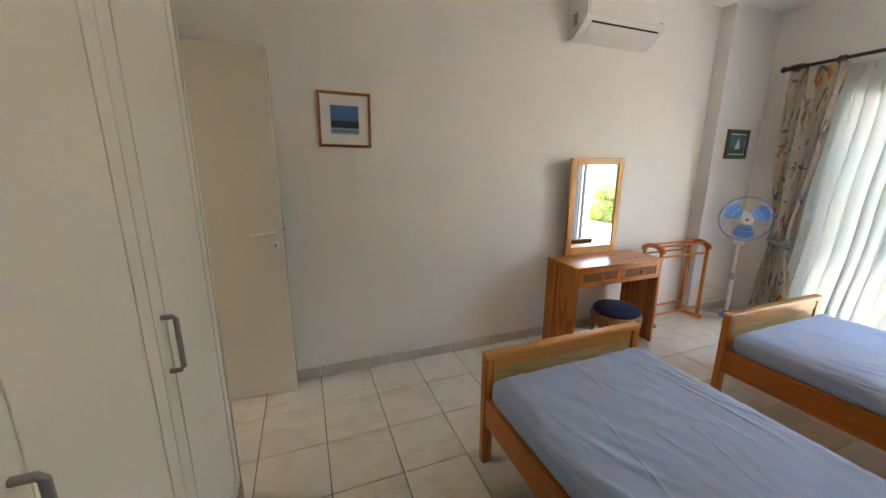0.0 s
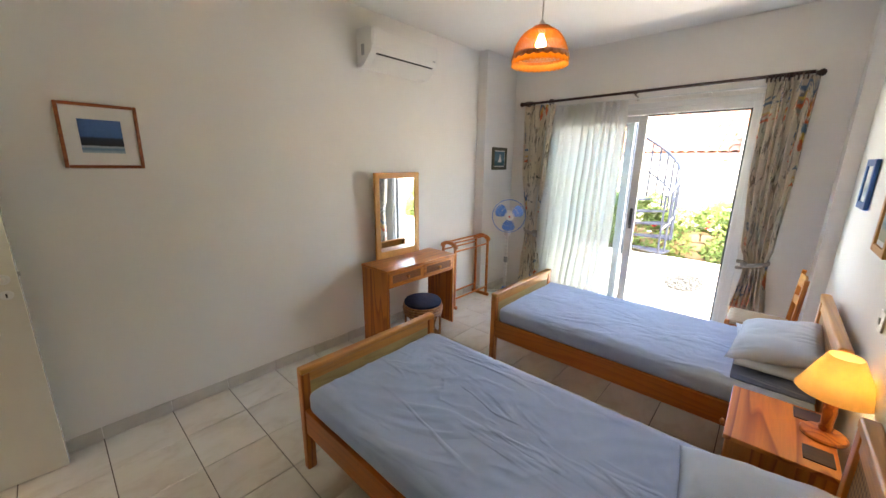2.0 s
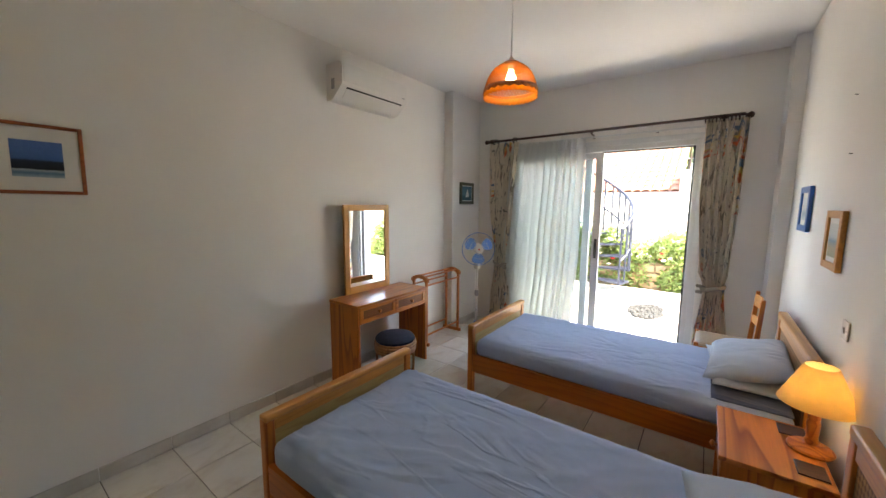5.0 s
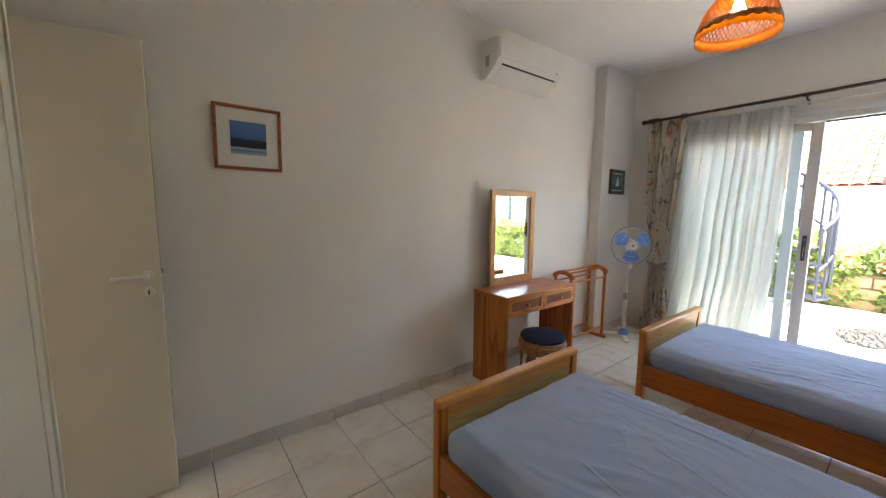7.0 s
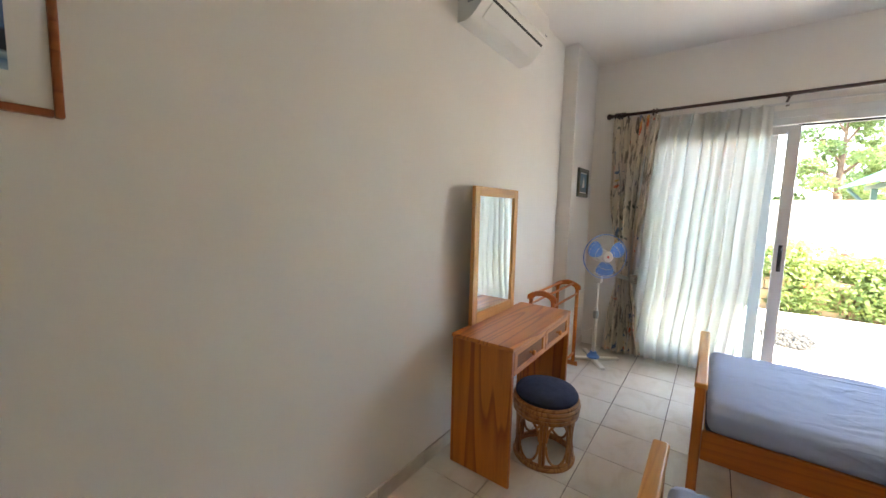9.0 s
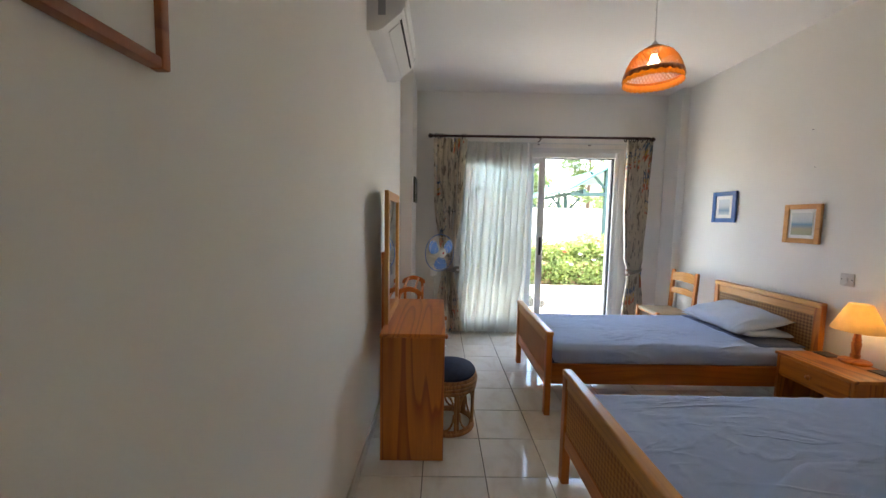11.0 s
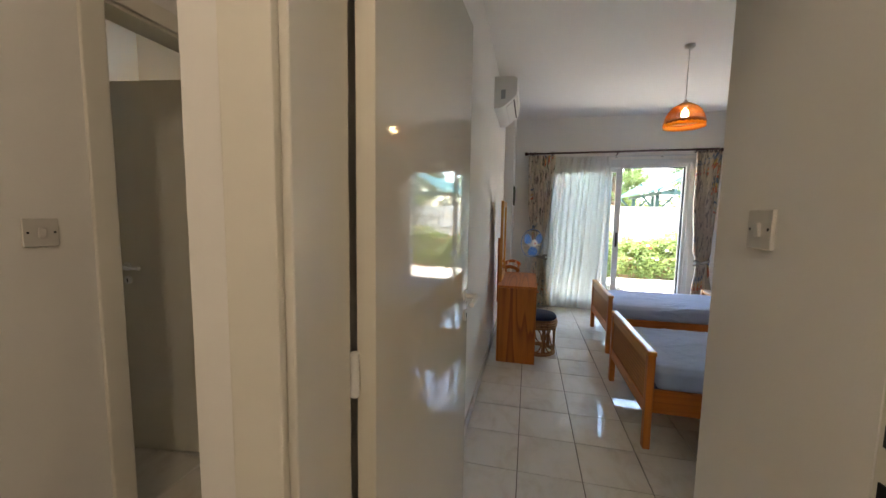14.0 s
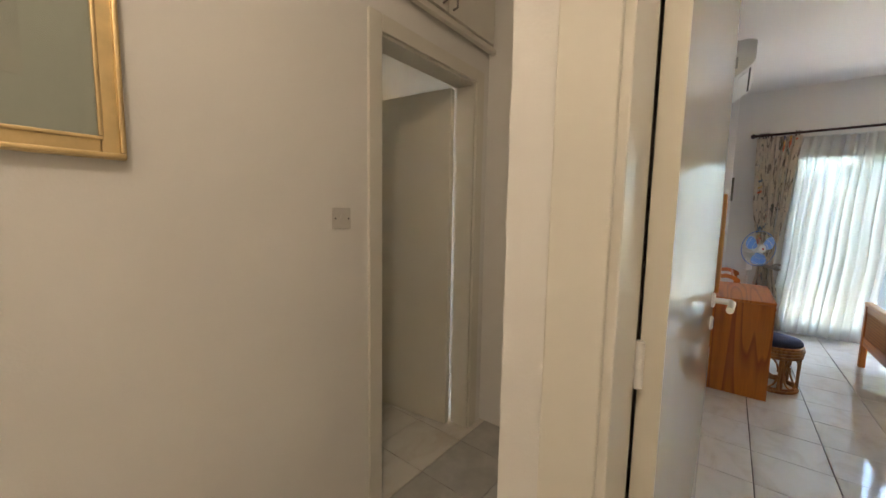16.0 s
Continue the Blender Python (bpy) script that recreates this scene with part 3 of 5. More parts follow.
# ---- beds ----
def bed(place, label, mattress_label, seed, ln):
    """A pine single bed; its foot is at y = 0 and its head at y = -2.0."""
    w = 0.955
    b = thing("bed", place, label, "bed", "single beds")
    for x in (0.0, w - 0.052):
        part("foot_post", box(B(), x, x + 0.052, -0.042, 0.0, 0.0, 0.575, 0.008, 2), M["pine_z"], b)
        part("head_post", box(B(), x, x + 0.052, -ln, -ln + 0.042, 0.0, 0.80, 0.008, 2), M["pine_z"], b)
    part("foot_rail", box(B(), 0.002, w - 0.002, -0.048, 0.004, 0.560, 0.592, 0.010, 3), M["honey_x"], b, "honey pine top rail")
    part("foot_rail", box(B(), 0.052, w - 0.052, -0.036, -0.006, 0.505, 0.560, 0.004, 1), M["honey_x"], b)
    part("foot_rail", box(B(), 0.052, w - 0.052, -0.036, -0.006, 0.20, 0.285, 0.004, 1), M["pine_x"], b)
    part("foot_panel", box(B(), 0.052, w - 0.052, -0.020, -0.012, 0.285, 0.505), M["cane_orange"], b, "woven cane foot panel")
    part("foot_panel", box(B(), 0.052, w - 0.052, -0.030, -0.0205, 0.285, 0.505), M["ply"], b, "pale plain inner panel")
    part("head_rail", box(B(), 0.002, w - 0.002, -ln - 0.004, -ln + 0.046, 0.775, 0.815, 0.010, 3), M["honey_x"], b)
    part("head_rail", box(B(), 0.052, w - 0.052, -ln + 0.006, -ln + 0.036, 0.715, 0.775, 0.004, 1), M["honey_x"], b)
    part("head_rail", box(B(), 0.052, w - 0.052, -ln + 0.006, -ln + 0.036, 0.22, 0.38, 0.004, 1), M["pine_x"], b)
    part("head_panel", box(B(), 0.052, w - 0.052, -ln + 0.014, -ln + 0.028, 0.38, 0.715), M["cane"], b, "woven cane headboard panel")
    for x in (0.006, w - 0.034):
        part("side_rail", box(B(), x, x + 0.028, -ln + 0.042, -0.042, 0.225, 0.365, 0.006, 2), M["pine_y"], b)
    part("slat_base", box(B(), 0.034, w - 0.034, -ln + 0.05, -0.05, 0.30, 0.325), M["honey_x"], b)
    m = thing("mattress", place, mattress_label, "mattress", "mattresses")
    bm = soft_block(B(), 0.036, w - 0.036, -ln + 0.05, -0.055, 0.350, 0.486, 0.05, 0.017, 0.004, seed, 0.009)
    for q in bm.verts:                       # the sheet hangs a little over the rails
        if 0.36 < q.co.z < 0.47:
            q.co.x += 0.022 * (1 if q.co.x > w / 2 else -1) * (abs(q.co.x - w / 2) > 0.40)
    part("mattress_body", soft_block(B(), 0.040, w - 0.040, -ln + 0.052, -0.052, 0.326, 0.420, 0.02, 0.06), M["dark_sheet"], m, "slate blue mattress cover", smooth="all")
    part("sheet", bm, M["sheet"], m, "crumpled light blue fitted sheet", smooth="all")
    return b


bed((1.795, -1.043, 0), "pine single bed with cane foot panel, made with a blue sheet", "single mattress under a light blue sheet, slightly crumpled", 3.0, 1.985)
bed((3.345, -1.140, 0), "pine single bed with cane headboard near the window", "single mattress in a light blue fitted sheet near the window", 17.0, 1.890)


def pillow(name, place, rz, label, size=(0.62, 0.42, 0.14), tilt=0.0, seed=0.0):
    bm = B()
    n, m = 30, 22
    tops, lows = [], []
    for j in range(m + 1):
        rt, rl = [], []
        for i in range(n + 1):
            u, v = i / n * 2 - 1, j / m * 2 - 1
            x, y = u * size[0] / 2 * (1 - 0.05 * (1 - abs(v) ** 2) * abs(u) ** 4), v * size[1] / 2 * (1 - 0.07 * (1 - u * u) * v ** 4)
            h = size[2] / 2 * (max(0, 1 - u ** 4) ** 0.6) * (max(0, 1 - v ** 4) ** 0.6)
            w = 0.012 * noise.noise(Vector((x * 9 + seed, y * 9, seed))) + 0.006 * noise.noise(Vector((x * 24, y * 24 + seed, 1)))
            edge = min(1, 6 * (1 - abs(u)), 6 * (1 - abs(v)))
            rt.append(bm.verts.new((x, y, h + w * edge)))
            rl.append(rt[-1] if i in (0, n) or j in (0, m) else bm.verts.new((x, y, -0.75 * h + 0.4 * w * edge)))
        tops.append(rt), lows.append(rl)
    for j in range(m):
        for i in range(n):
            for g, flip in ((tops, 0), (lows, 1)):
                f = [g[j][i], g[j][i + 1], g[j + 1][i + 1], g[j + 1][i]]
                bm.faces.new(f[::-1] if flip else f)
    ob = single(name, bm, M["pillow"], label, "pillow", group="pillows", smooth="all")
    ob.matrix_basis = pose(*place, tilt, 0, rz)
    return ob


single("folded_sheet", soft_block(B(), 3.41, 4.24, -2.975, -2.645, 0.478, 0.495, 0.008, 0.05, 0.002, 5.0), M["dark_sheet"], "slate blue folded under-sheet at the bed head", "bed sheet", smooth="all")
pillow("pillow", (3.85, -2.83, 0.524), 3, "pale blue cotton pillow lying beneath another", (0.69, 0.40, 0.07), 2, 2.0)
pillow("pillow", (3.87, -2.822, 0.583), -4, "pale blue plump pillow on top of another", (0.68, 0.41, 0.145), -14, 9.0)
pillow("pillow", (2.28, -2.795, 0.547), 5, "pale blue cotton pillow near the table lamp", (0.70, 0.43, 0.15), -5, 21.0)

# ---- dressing table, mirror, stool ----
DX, DY = 2.868, -0.088
dk = thing("dressing_table", (DX, DY, 0), "orange pine dressing table with two cane-fronted drawers", "dressing table")
W, D, H = 0.845, 0.350, 0.722
part("tabletop", box(B(), -0.004, W + 0.004, -D - 0.006, 0.0, H - 0.022, H, 0.005, 2), M["pine_x"], dk)
for x in (0.0, W - 0.022):
    part("side_panel", box(B(), x, x + 0.022, -D, -0.004, 0.0, H - 0.022, 0.003, 1), M["pine_z"], dk)
    part("front_edge", box(B(), x + 0.0015, x + 0.0205, -D - 0.003, -D, 0.0, H - 0.022, 0.001, 1), M["pine_z"], dk)
part("back_panel", box(B(), 0.022, W - 0.022, -0.018, -0.006, H - 0.165, H - 0.022), M["pine_x"], dk)
part("drawer_case", box(B(), 0.022, W - 0.022, -D + 0.02, -0.018, H - 0.165, H - 0.150), M["pine_x"], dk)
for x in (0.026, W / 2 + 0.002):
    wd2 = W / 2 - 0.028
    dr = part("drawer", box(box(box(box(B(), x, x + wd2, -D - 0.002, -D + 0.018, H - 0.150, H - 0.122, 0.002, 1), x, x + wd2, -D - 0.002, -D + 0.018, H - 0.052, H - 0.026, 0.002, 1), x, x + 0.034, -D - 0.002, -D + 0.018, H - 0.122, H - 0.052, 0.002, 1), x + wd2 - 0.034, x + wd2, -D - 0.002, -D + 0.018, H - 0.122, H - 0.052, 0.002, 1), M["pine_x"], dk)
    part("cane_panel", box(B(), x + 0.034, x + wd2 - 0.034, -D + 0.006, -D + 0.012, H - 0.122, H - 0.052), M["drawer_cane"], dr, "dark woven cane drawer panel")
    bm = lathe(B(), [(0.006, 0), (0.006, 0.012), (0.014, 0.017), (0.016, 0.024), (0.011, 0.031), (0.002, 0.033)], 16)
    bmesh.ops.transform(bm, matrix=Matrix.Translation((x + wd2 / 2, -D + 0.006, H - 0.087)) @ Matrix.Rotation(radians(90), 4, "X"), verts=bm.verts[:])
    part("knob", bm, M["pine_z"], dr, "round turned wooden knob")

mr = thing("table_mirror", (3.022, -0.090, H), "upright pine-framed mirror standing on the dressing table", "mirror")
MW, MH, F = 0.525, 0.775, 0.052
for a, b in ((0, F), (MW - F, MW)):
    part("frame_stile", box(B(), a, b, -0.024, 0.0, 0.0, MH, 0.004, 2), M["honey_z"], mr)
part("frame_rail", box(B(), F, MW - F, -0.024, 0.0, MH - F, MH, 0.004, 2), M["honey_x"], mr)
part("frame_rail", box(B(), F, MW - F, -0.024, 0.0, 0.0, 0.065, 0.004, 2), M["honey_x"], mr)
part("glass", box(B(), F, MW - F, -0.014, -0.010, 0.065, MH - F), M["mirror"], mr, "silvered mirror glass", smooth=False)
for a in (0.03, MW - 0.075):
    part("support", box(B(), a, a + 0.045, 0.0, 0.022, -0.20, 0.42, 0.003, 1), M["pine_z"], mr)

st = thing("rattan_stool", (3.236, -0.480, 0), "round rattan stool with a navy blue cushion", "stool")
R = 0.165
for z, r, t in ((0.016, R * 0.95, 0.013), (0.034, R * 0.93, 0.009), (0.278, R, 0.012), (0.302, R * 1.02, 0.012), (0.326, R * 1.03, 0.013), (0.348, R * 1.01, 0.011)):
    part("ring", tube(B(), [(r * math.cos(a), r * math.sin(a), z) for a in (math.tau * i / 36 for i in range(36))], t, 8, True), M["rattan"], st)
for i in range(6):
    a = math.tau * i / 6 + 0.3
    for w in (-0.055, 0.055):
        part("leg", tube(B(), [(R * 0.92 * math.cos(a + w), R * 0.92 * math.sin(a + w), 0.02), (R * 0.96 * math.cos(a + w), R * 0.96 * math.sin(a + w), 0.285)], 0.0095, 8), M["rattan"], st)
    part("binding", tube(B(), [(R * 0.94 * math.cos(a + 0.09 * math.cos(q)), R * 0.94 * math.sin(a + 0.09 * math.cos(q)), 0.16 + 0.004 * math.sin(q)) for q in (math.tau * p / 12 for p in range(12))], 0.006, 6, True), M["rattan"], st)
    b = a + math.tau / 12
    for up in (1, -1):
        arch = []
        for q in range(15):
            th = math.pi * q / 14
            p = b + 0.40 * math.cos(th)
            arch.append((R * 0.94 * math.cos(p), R * 0.94 * math.sin(p), (0.170 if up > 0 else 0.145) + up * 0.105 * math.sin(th)))
        part("arch", tube(B(), arch, 0.007, 6), M["rattan"], st)
part("seat_base", lathe(B(), [(0.02, 0.336), (R * 0.96, 0.338), (R * 0.97, 0.352), (0.02, 0.354)], 32), M["rattan"], st)
part("cushion", lathe(B(), [(0.01, 0.350), (R * 0.94, 0.352), (R * 1.01, 0.366), (R * 1.02, 0.378), (R * 0.94, 0.396), (R * 0.6, 0.410), (0.01, 0.415)], 36), M["navy"], st, "navy blue fabric cushion")

# ---- valet stand ----
vs = thing("valet_stand", (3.955, -0.148, 0), "orange pine clothes valet stand with two arched ends", "valet stand")
for x in (0.0, 0.595):
    for y in (-0.100, 0.072):
        part("post", box(B(), x, x + 0.020, y, y + 0.028, 0.02, 0.700, 0.004, 2), M["pine_z"], vs)
    part("foot", box(B(), x - 0.004, x + 0.024, -0.125, 0.124, 0.0, 0.038, 0.008, 2), M["pine_y"], vs)
    arc_out = [(-0.114 + 0.0, 0.690), (-0.112, 0.722), (-0.085, 0.742), (-0.045, 0.758), (0.0, 0.768), (0.045, 0.758), (0.085, 0.742), (0.112, 0.722), (0.114, 0.690)]
    arc_in = [(0.072, 0.690), (0.066, 0.708), (0.040, 0.722), (0.0, 0.728), (-0.040, 0.722), (-0.066, 0.708), (-0.072, 0.690)]
    bm = slab(B(), arc_out + arc_in, x - 0.003, x + 0.023, "x")
    part("arch", bm, M["pine_y"], vs, "curved arched top rail", smooth=False)
for y, z in ((-0.086, 0.655), (0.086, 0.655), (-0.05, 0.742), (0.05, 0.742), (-0.086, 0.115), (0.086, 0.115)):
    part("rail", tube(B(), [(0.01, y, z), (0.605, y, z)], 0.0095, 10), M["pine_x"], vs)

# ---- pedestal fan ----
fn = thing("pedestal_fan", (4.80, -0.345, 0), "white pedestal fan with blue blades beside the curtain", "fan")
for a in (35, 125):
    c, s = math.cos(radians(a)), math.sin(radians(a))
    part("foot", box(B(), -0.235, 0.235, -0.022, 0.022, 0.0, 0.026, 0.008, 2), M["plastic"], fn).matrix_basis = pose(0, 0, 0.0 if a == 35 else 0.003, 0, 0, a)
part("hub_base", lathe(B(), [(0.055, 0.026), (0.055, 0.04), (0.034, 0.06), (0.026, 0.085)], 20), M["fan_blue"], fn, "light blue plastic base collar")
part("pole", tube(B(), [(0, 0, 0.05), (0, 0, 0.50)], 0.0165, 14), M["plastic"], fn)
part("collar", lathe(B(), [(0.024, 0.40), (0.026, 0.44), (0.022, 0.47)], 16), M["grey_plastic"], fn)
part("upper_pole", tube(B(), [(0, 0, 0.50), (0, 0, 0.80)], 0.0125, 12), M["plastic"], fn)
part("control_box", box(B(), -0.034, 0.034, -0.034, 0.034, 0.73, 0.87, 0.014, 3), M["plastic"], fn)
fdir = Vector((-0.115, -0.095, 0)).normalized()
fc = Vector((-0.078, -0.062, 0.985))
rot = fdir.to_track_quat("Z", "Y").to_matrix().to_4x4()
place = Matrix.Translation(fc) @ rot


def placed(bm, m):
    bmesh.ops.transform(bm, matrix=m, verts=bm.verts[:])
    return bm


part("motor", placed(lathe(B(), [(0.03, -0.16), (0.055, -0.14), (0.062, -0.07), (0.05, -0.035)], 20), place), M["plastic"], fn)
part("hub", placed(lathe(B(), [(0.050, 0.030), (0.050, 0.042), (0.040, 0.052), (0.004, 0.055)], 24), place), M["plastic"], fn, "round white hub cap")
part("hub_mark", placed(lathe(B(), [(0.011, 0.0552), (0.008, 0.0575), (0.001, 0.058)], 12), place), M["red_flower"], fn, "small red mark on the hub")
for i in range(3):
    pts = []
    for q in range(14):
        th = math.tau * q / 14
        rr, ww = 0.108 + 0.070 * math.cos(th), 0.070 * math.sin(th) * (1.0 + 0.32 * math.cos(th))
        pts.append((rr, ww))
    bm = B()
    vv = [bm.verts.new((p, w, 0.012 + w * 0.22)) for p, w in pts]
    v2 = [bm.verts.new((p, w, 0.015 + w * 0.22)) for p, w in pts]
    bm.faces.new(vv[::-1]), bm.faces.new(v2)
    for q in range(14):
        bm.faces.new((vv[q], vv[(q + 1) % 14], v2[(q + 1) % 14], v2[q]))
    part("blade", placed(bm, place @ Matrix.Rotation(math.tau * i / 3 + 0.5, 4, "Z")), M["fan_blue"], fn, "light blue plastic blade")
for r, z in ((0.192, 0.0), (0.165, 0.036), (0.165, -0.036), (0.11, 0.048), (0.06, 0.052)):
    part("cage_ring", placed(tube(B(), [(r * math.cos(a), r * math.sin(a), z) for a in (math.tau * i / 40 for i in range(40))], 0.0014 if r < 0.19 else 0.004, 6, True), place), M["fan_blue"] if r > 0.19 else M["plastic"], fn)
bm = B()
for i in range(30):
    a = math.tau * i / 30
    for sg in (1, -1):
        tube(bm, [(r * math.cos(a), r * math.sin(a), sg * z) for r, z in ((0.192, 0.0), (0.165, 0.036), (0.11, 0.048), (0.045, 0.053))], 0.0004, 3)
part("cage_wires", placed(bm, place), M["plastic"], fn, "thin white guard wires")
part("cord", tube(B(), [(0.01, 0.02, 0.30), (-0.05, 0.05, 0.28), (-0.10, 0.12, 0.30), (-0.16, 0.20, 0.36)], 0.003, 6), M["plastic"], fn, "white flex")

# ---- air conditioner ----
ac = thing("air_conditioner", (2.985, 0, 2.328), "white wall-mounted air conditioner with an open louvre slot", "air conditioner")
prof = [(0.0, 0.0), (-0.055, 0.0), (-0.085, 0.014), (-0.180, 0.094), (-0.194, 0.118), (-0.196, 0.236), (-0.187, 0.264), (-0.15, 0.275), (0.0, 0.277)]
part("body", slab(B(), prof, 0.0, 0.715, "x"), M["plastic"], ac)
part("end_cap", slab(B(), [(a * 1.012, b) for a, b in prof], -0.010, 0.0, "x"), M["plastic"], ac)
part("end_cap", slab(B(), [(a * 1.012, b) for a, b in prof], 0.715, 0.725, "x"), M["plastic"], ac)
part("front_cover", box(B(), 0.004, 0.711, -0.203, -0.190, 0.124, 0.262, 0.005, 2), M["plastic"], ac)
slope = Matrix.Rotation(math.atan2(-0.080, 0.095), 4, "X")
# solid black strip on the slope gives the slot its inner shade
part("louvre_slot", placed(box(B(), 0.05, 0.68, -0.004, 0.008, -0.004, 0.004), Matrix.Translation((0, -0.174, 0.090)) @ slope), M["black"], ac, "black strip for the shade inside the air outlet slot")
part("louvre", placed(box(B(), 0.055, 0.675, -0.040, 0.040, -0.003, 0.003, 0.002, 1), Matrix.Translation((0, -0.137, 0.050)) @ slope), M["plastic"], ac)
part("badge", box(B(), -0.0112, -0.010, -0.10, -0.06, 0.08, 0.16), M["grey_plastic"], ac)
part("badge", box(B(), 0.655, 0.690, -0.2045, -0.203, 0.135, 0.143), M["grey_plastic"], ac)


# ---- pictures ----
def painting(name, colours):
    """Flat bands of paint, top to bottom: (height, colour)."""
    k = Net(name)
    sep = k.n("ShaderNodeSeparateXYZ")
    tc = k.n("ShaderNodeTexCoord")
    k.l(tc.outputs["Generated"], sep.inputs[0])
    wob = k.noise(tc.outputs["Generated"], 7, 3)
    ad = k.n("ShaderNodeMath")
    ad.operation = "MULTIPLY_ADD"
    ad.inputs[1].default_value = 0.05
    k.l(wob, ad.inputs[0]), k.l(sep.outputs[2], ad.inputs[2])
    r = k.ramp(ad.outputs[0], [(p, c) for p, c in colours])
    k.set(Base_Color=k.mix(0.25, r, k.ramp(k.noise(tc.outputs["Generated"], 12, 4), [(0.3, (0.5, 0.5, 0.5)), (0.7, (1, 1, 1))]), "MULTIPLY"), Roughness=0.35)
    return k.m


SEA = painting("seascape", [(0.0, (0.45, 0.58, 0.66)), (0.14, (0.10, 0.22, 0.36)), (0.22, (0.40, 0.52, 0.60)), (0.25, (0.012, 0.018, 0.03)), (0.47, (0.02, 0.035, 0.07)), (0.52, (0.06, 0.15, 0.40)), (0.98, (0.09, 0.20, 0.50))])
SAIL = painting("sailing_picture", [(0.0, (0.02, 0.09, 0.12)), (0.35, (0.03, 0.12, 0.16)), (0.4, (0.10, 0.22, 0.28)), (1.0, (0.05, 0.16, 0.25))])
BLUEP = painting("blue_picture", [(0.0, (0.55, 0.62, 0.66)), (0.3, (0.18, 0.30, 0.44)), (0.6, (0.55, 0.60, 0.62)), (1.0, (0.62, 0.68, 0.72))])
COAST = painting("coast_picture", [(0.0, (0.30, 0.34, 0.20)), (0.3, (0.38, 0.34, 0.22)), (0.5, (0.10, 0.26, 0.42)), (0.62, (0.45, 0.55, 0.60)), (1.0, (0.62, 0.66, 0.64))])
WATERC = painting("watercolour", [(0.0, (0.62, 0.58, 0.48)), (0.3, (0.55, 0.52, 0.44)), (0.5, (0.40, 0.44, 0.42)), (0.7, (0.66, 0.62, 0.52)), (1.0, (0.70, 0.70, 0.66))])


def picture(name, place, wide, high, bar, frame_mat, image, margin, label, facing="-y", tilt=0.0, group="pictures", glazed=False):
    """A framed picture hung on a wall; local x runs along the wall and the face looks to -y."""
    p = thing(name, place, label, "picture", group)
    p.matrix_basis = pose(*place, 0, tilt, 180 if facing == "+y" else 0)
    for a, b in ((0, bar), (wide - bar, wide)):
        part("frame", box(B(), a, b, -0.022, 0.0, 0, high, 0.004, 2), frame_mat, p)
    for a, b in ((0, bar), (high - bar, high)):
        part("frame", box(B(), bar, wide - bar, -0.0215, 0.0, a, b, 0.004, 2), frame_mat, p)
    part("mount", box(B(), bar, wide - bar, -0.012, -0.002, bar, high - bar), M["mat_board"], p, "off-white mount board")
    mx, mz = margin
    part("print", box(B(), bar + mx, wide - bar - mx, -0.0145, -0.0122, bar + mz, high - bar - mz), image, p, smooth=False)
    if glazed:
        g = part("glazing", box(B(), bar, wide - bar, -0.018, -0.0165, bar, high - bar), M["glass"], p, smooth=False)
        g.visible_shadow = False
    return p


picture("seascape_picture", (1.190, -0.002, 1.545), 0.315, 0.322, 0.016, M["frame_wood"], SEA, (0.058, 0.062), "seascape print in a thin red-brown wooden frame", tilt=0.6)
p = picture("sailing_picture", (4.730, -0.122, 1.508), 0.300, 0.260, 0.036, M["green_frame"], SAIL, (0.010, 0.010), "small sailing boat picture in a dark green frame")
bm = slab(B(), [(0.115, 0.085), (0.190, 0.090), (0.158, 0.185)], -0.0165, -0.0146, "y")
part("sail_shape", bm, M["mat_board"], p, "white painted sail", smooth=False)
picture("blue_picture", (4.485, YR + 0.002, 1.350), 0.275, 0.285, 0.040, M["blue_frame"], BLUEP, (0.035, 0.032), "small print in a bright blue painted frame", "+y")
picture("coast_picture", (3.74, YR + 0.002, 1.205), 0.27, 0.285, 0.036, M["honey_x"], COAST, (0.022, 0.025), "coastal print in a pale wooden frame", "+y")
picture("gilt_picture", (-0.958, HY - 0.002, 1.425), 0.65, 0.80, 0.045, M["gold"], WATERC, (0.11, 0.11), "large watercolour in a gilt frame on the hall wall", glazed=True)


gp = bpy.data.objects["gilt_picture"]
for q in ((0.041, 0.609, 0.041, 0.050), (0.041, 0.609, 0.750, 0.759), (0.041, 0.050, 0.050, 0.750), (0.600, 0.609, 0.050, 0.750)):
    part("inner_bead", box(B(), q[0], q[1], -0.029, -0.020, q[2], q[3], 0.003, 2), M["gold"], gp)
for q in ((0.002, 0.648, 0.002, 0.014), (0.002, 0.648, 0.786, 0.798), (0.002, 0.014, 0.014, 0.786), (0.636, 0.648, 0.014, 0.786)):
    part("outer_bead", box(B(), q[0], q[1], -0.034, -0.020, q[2], q[3], 0.004, 2), M["gold"], gp)
[c for c in gp.children if c.name.startswith("mount")][0].data.materials[0] = M["grey_mount"]

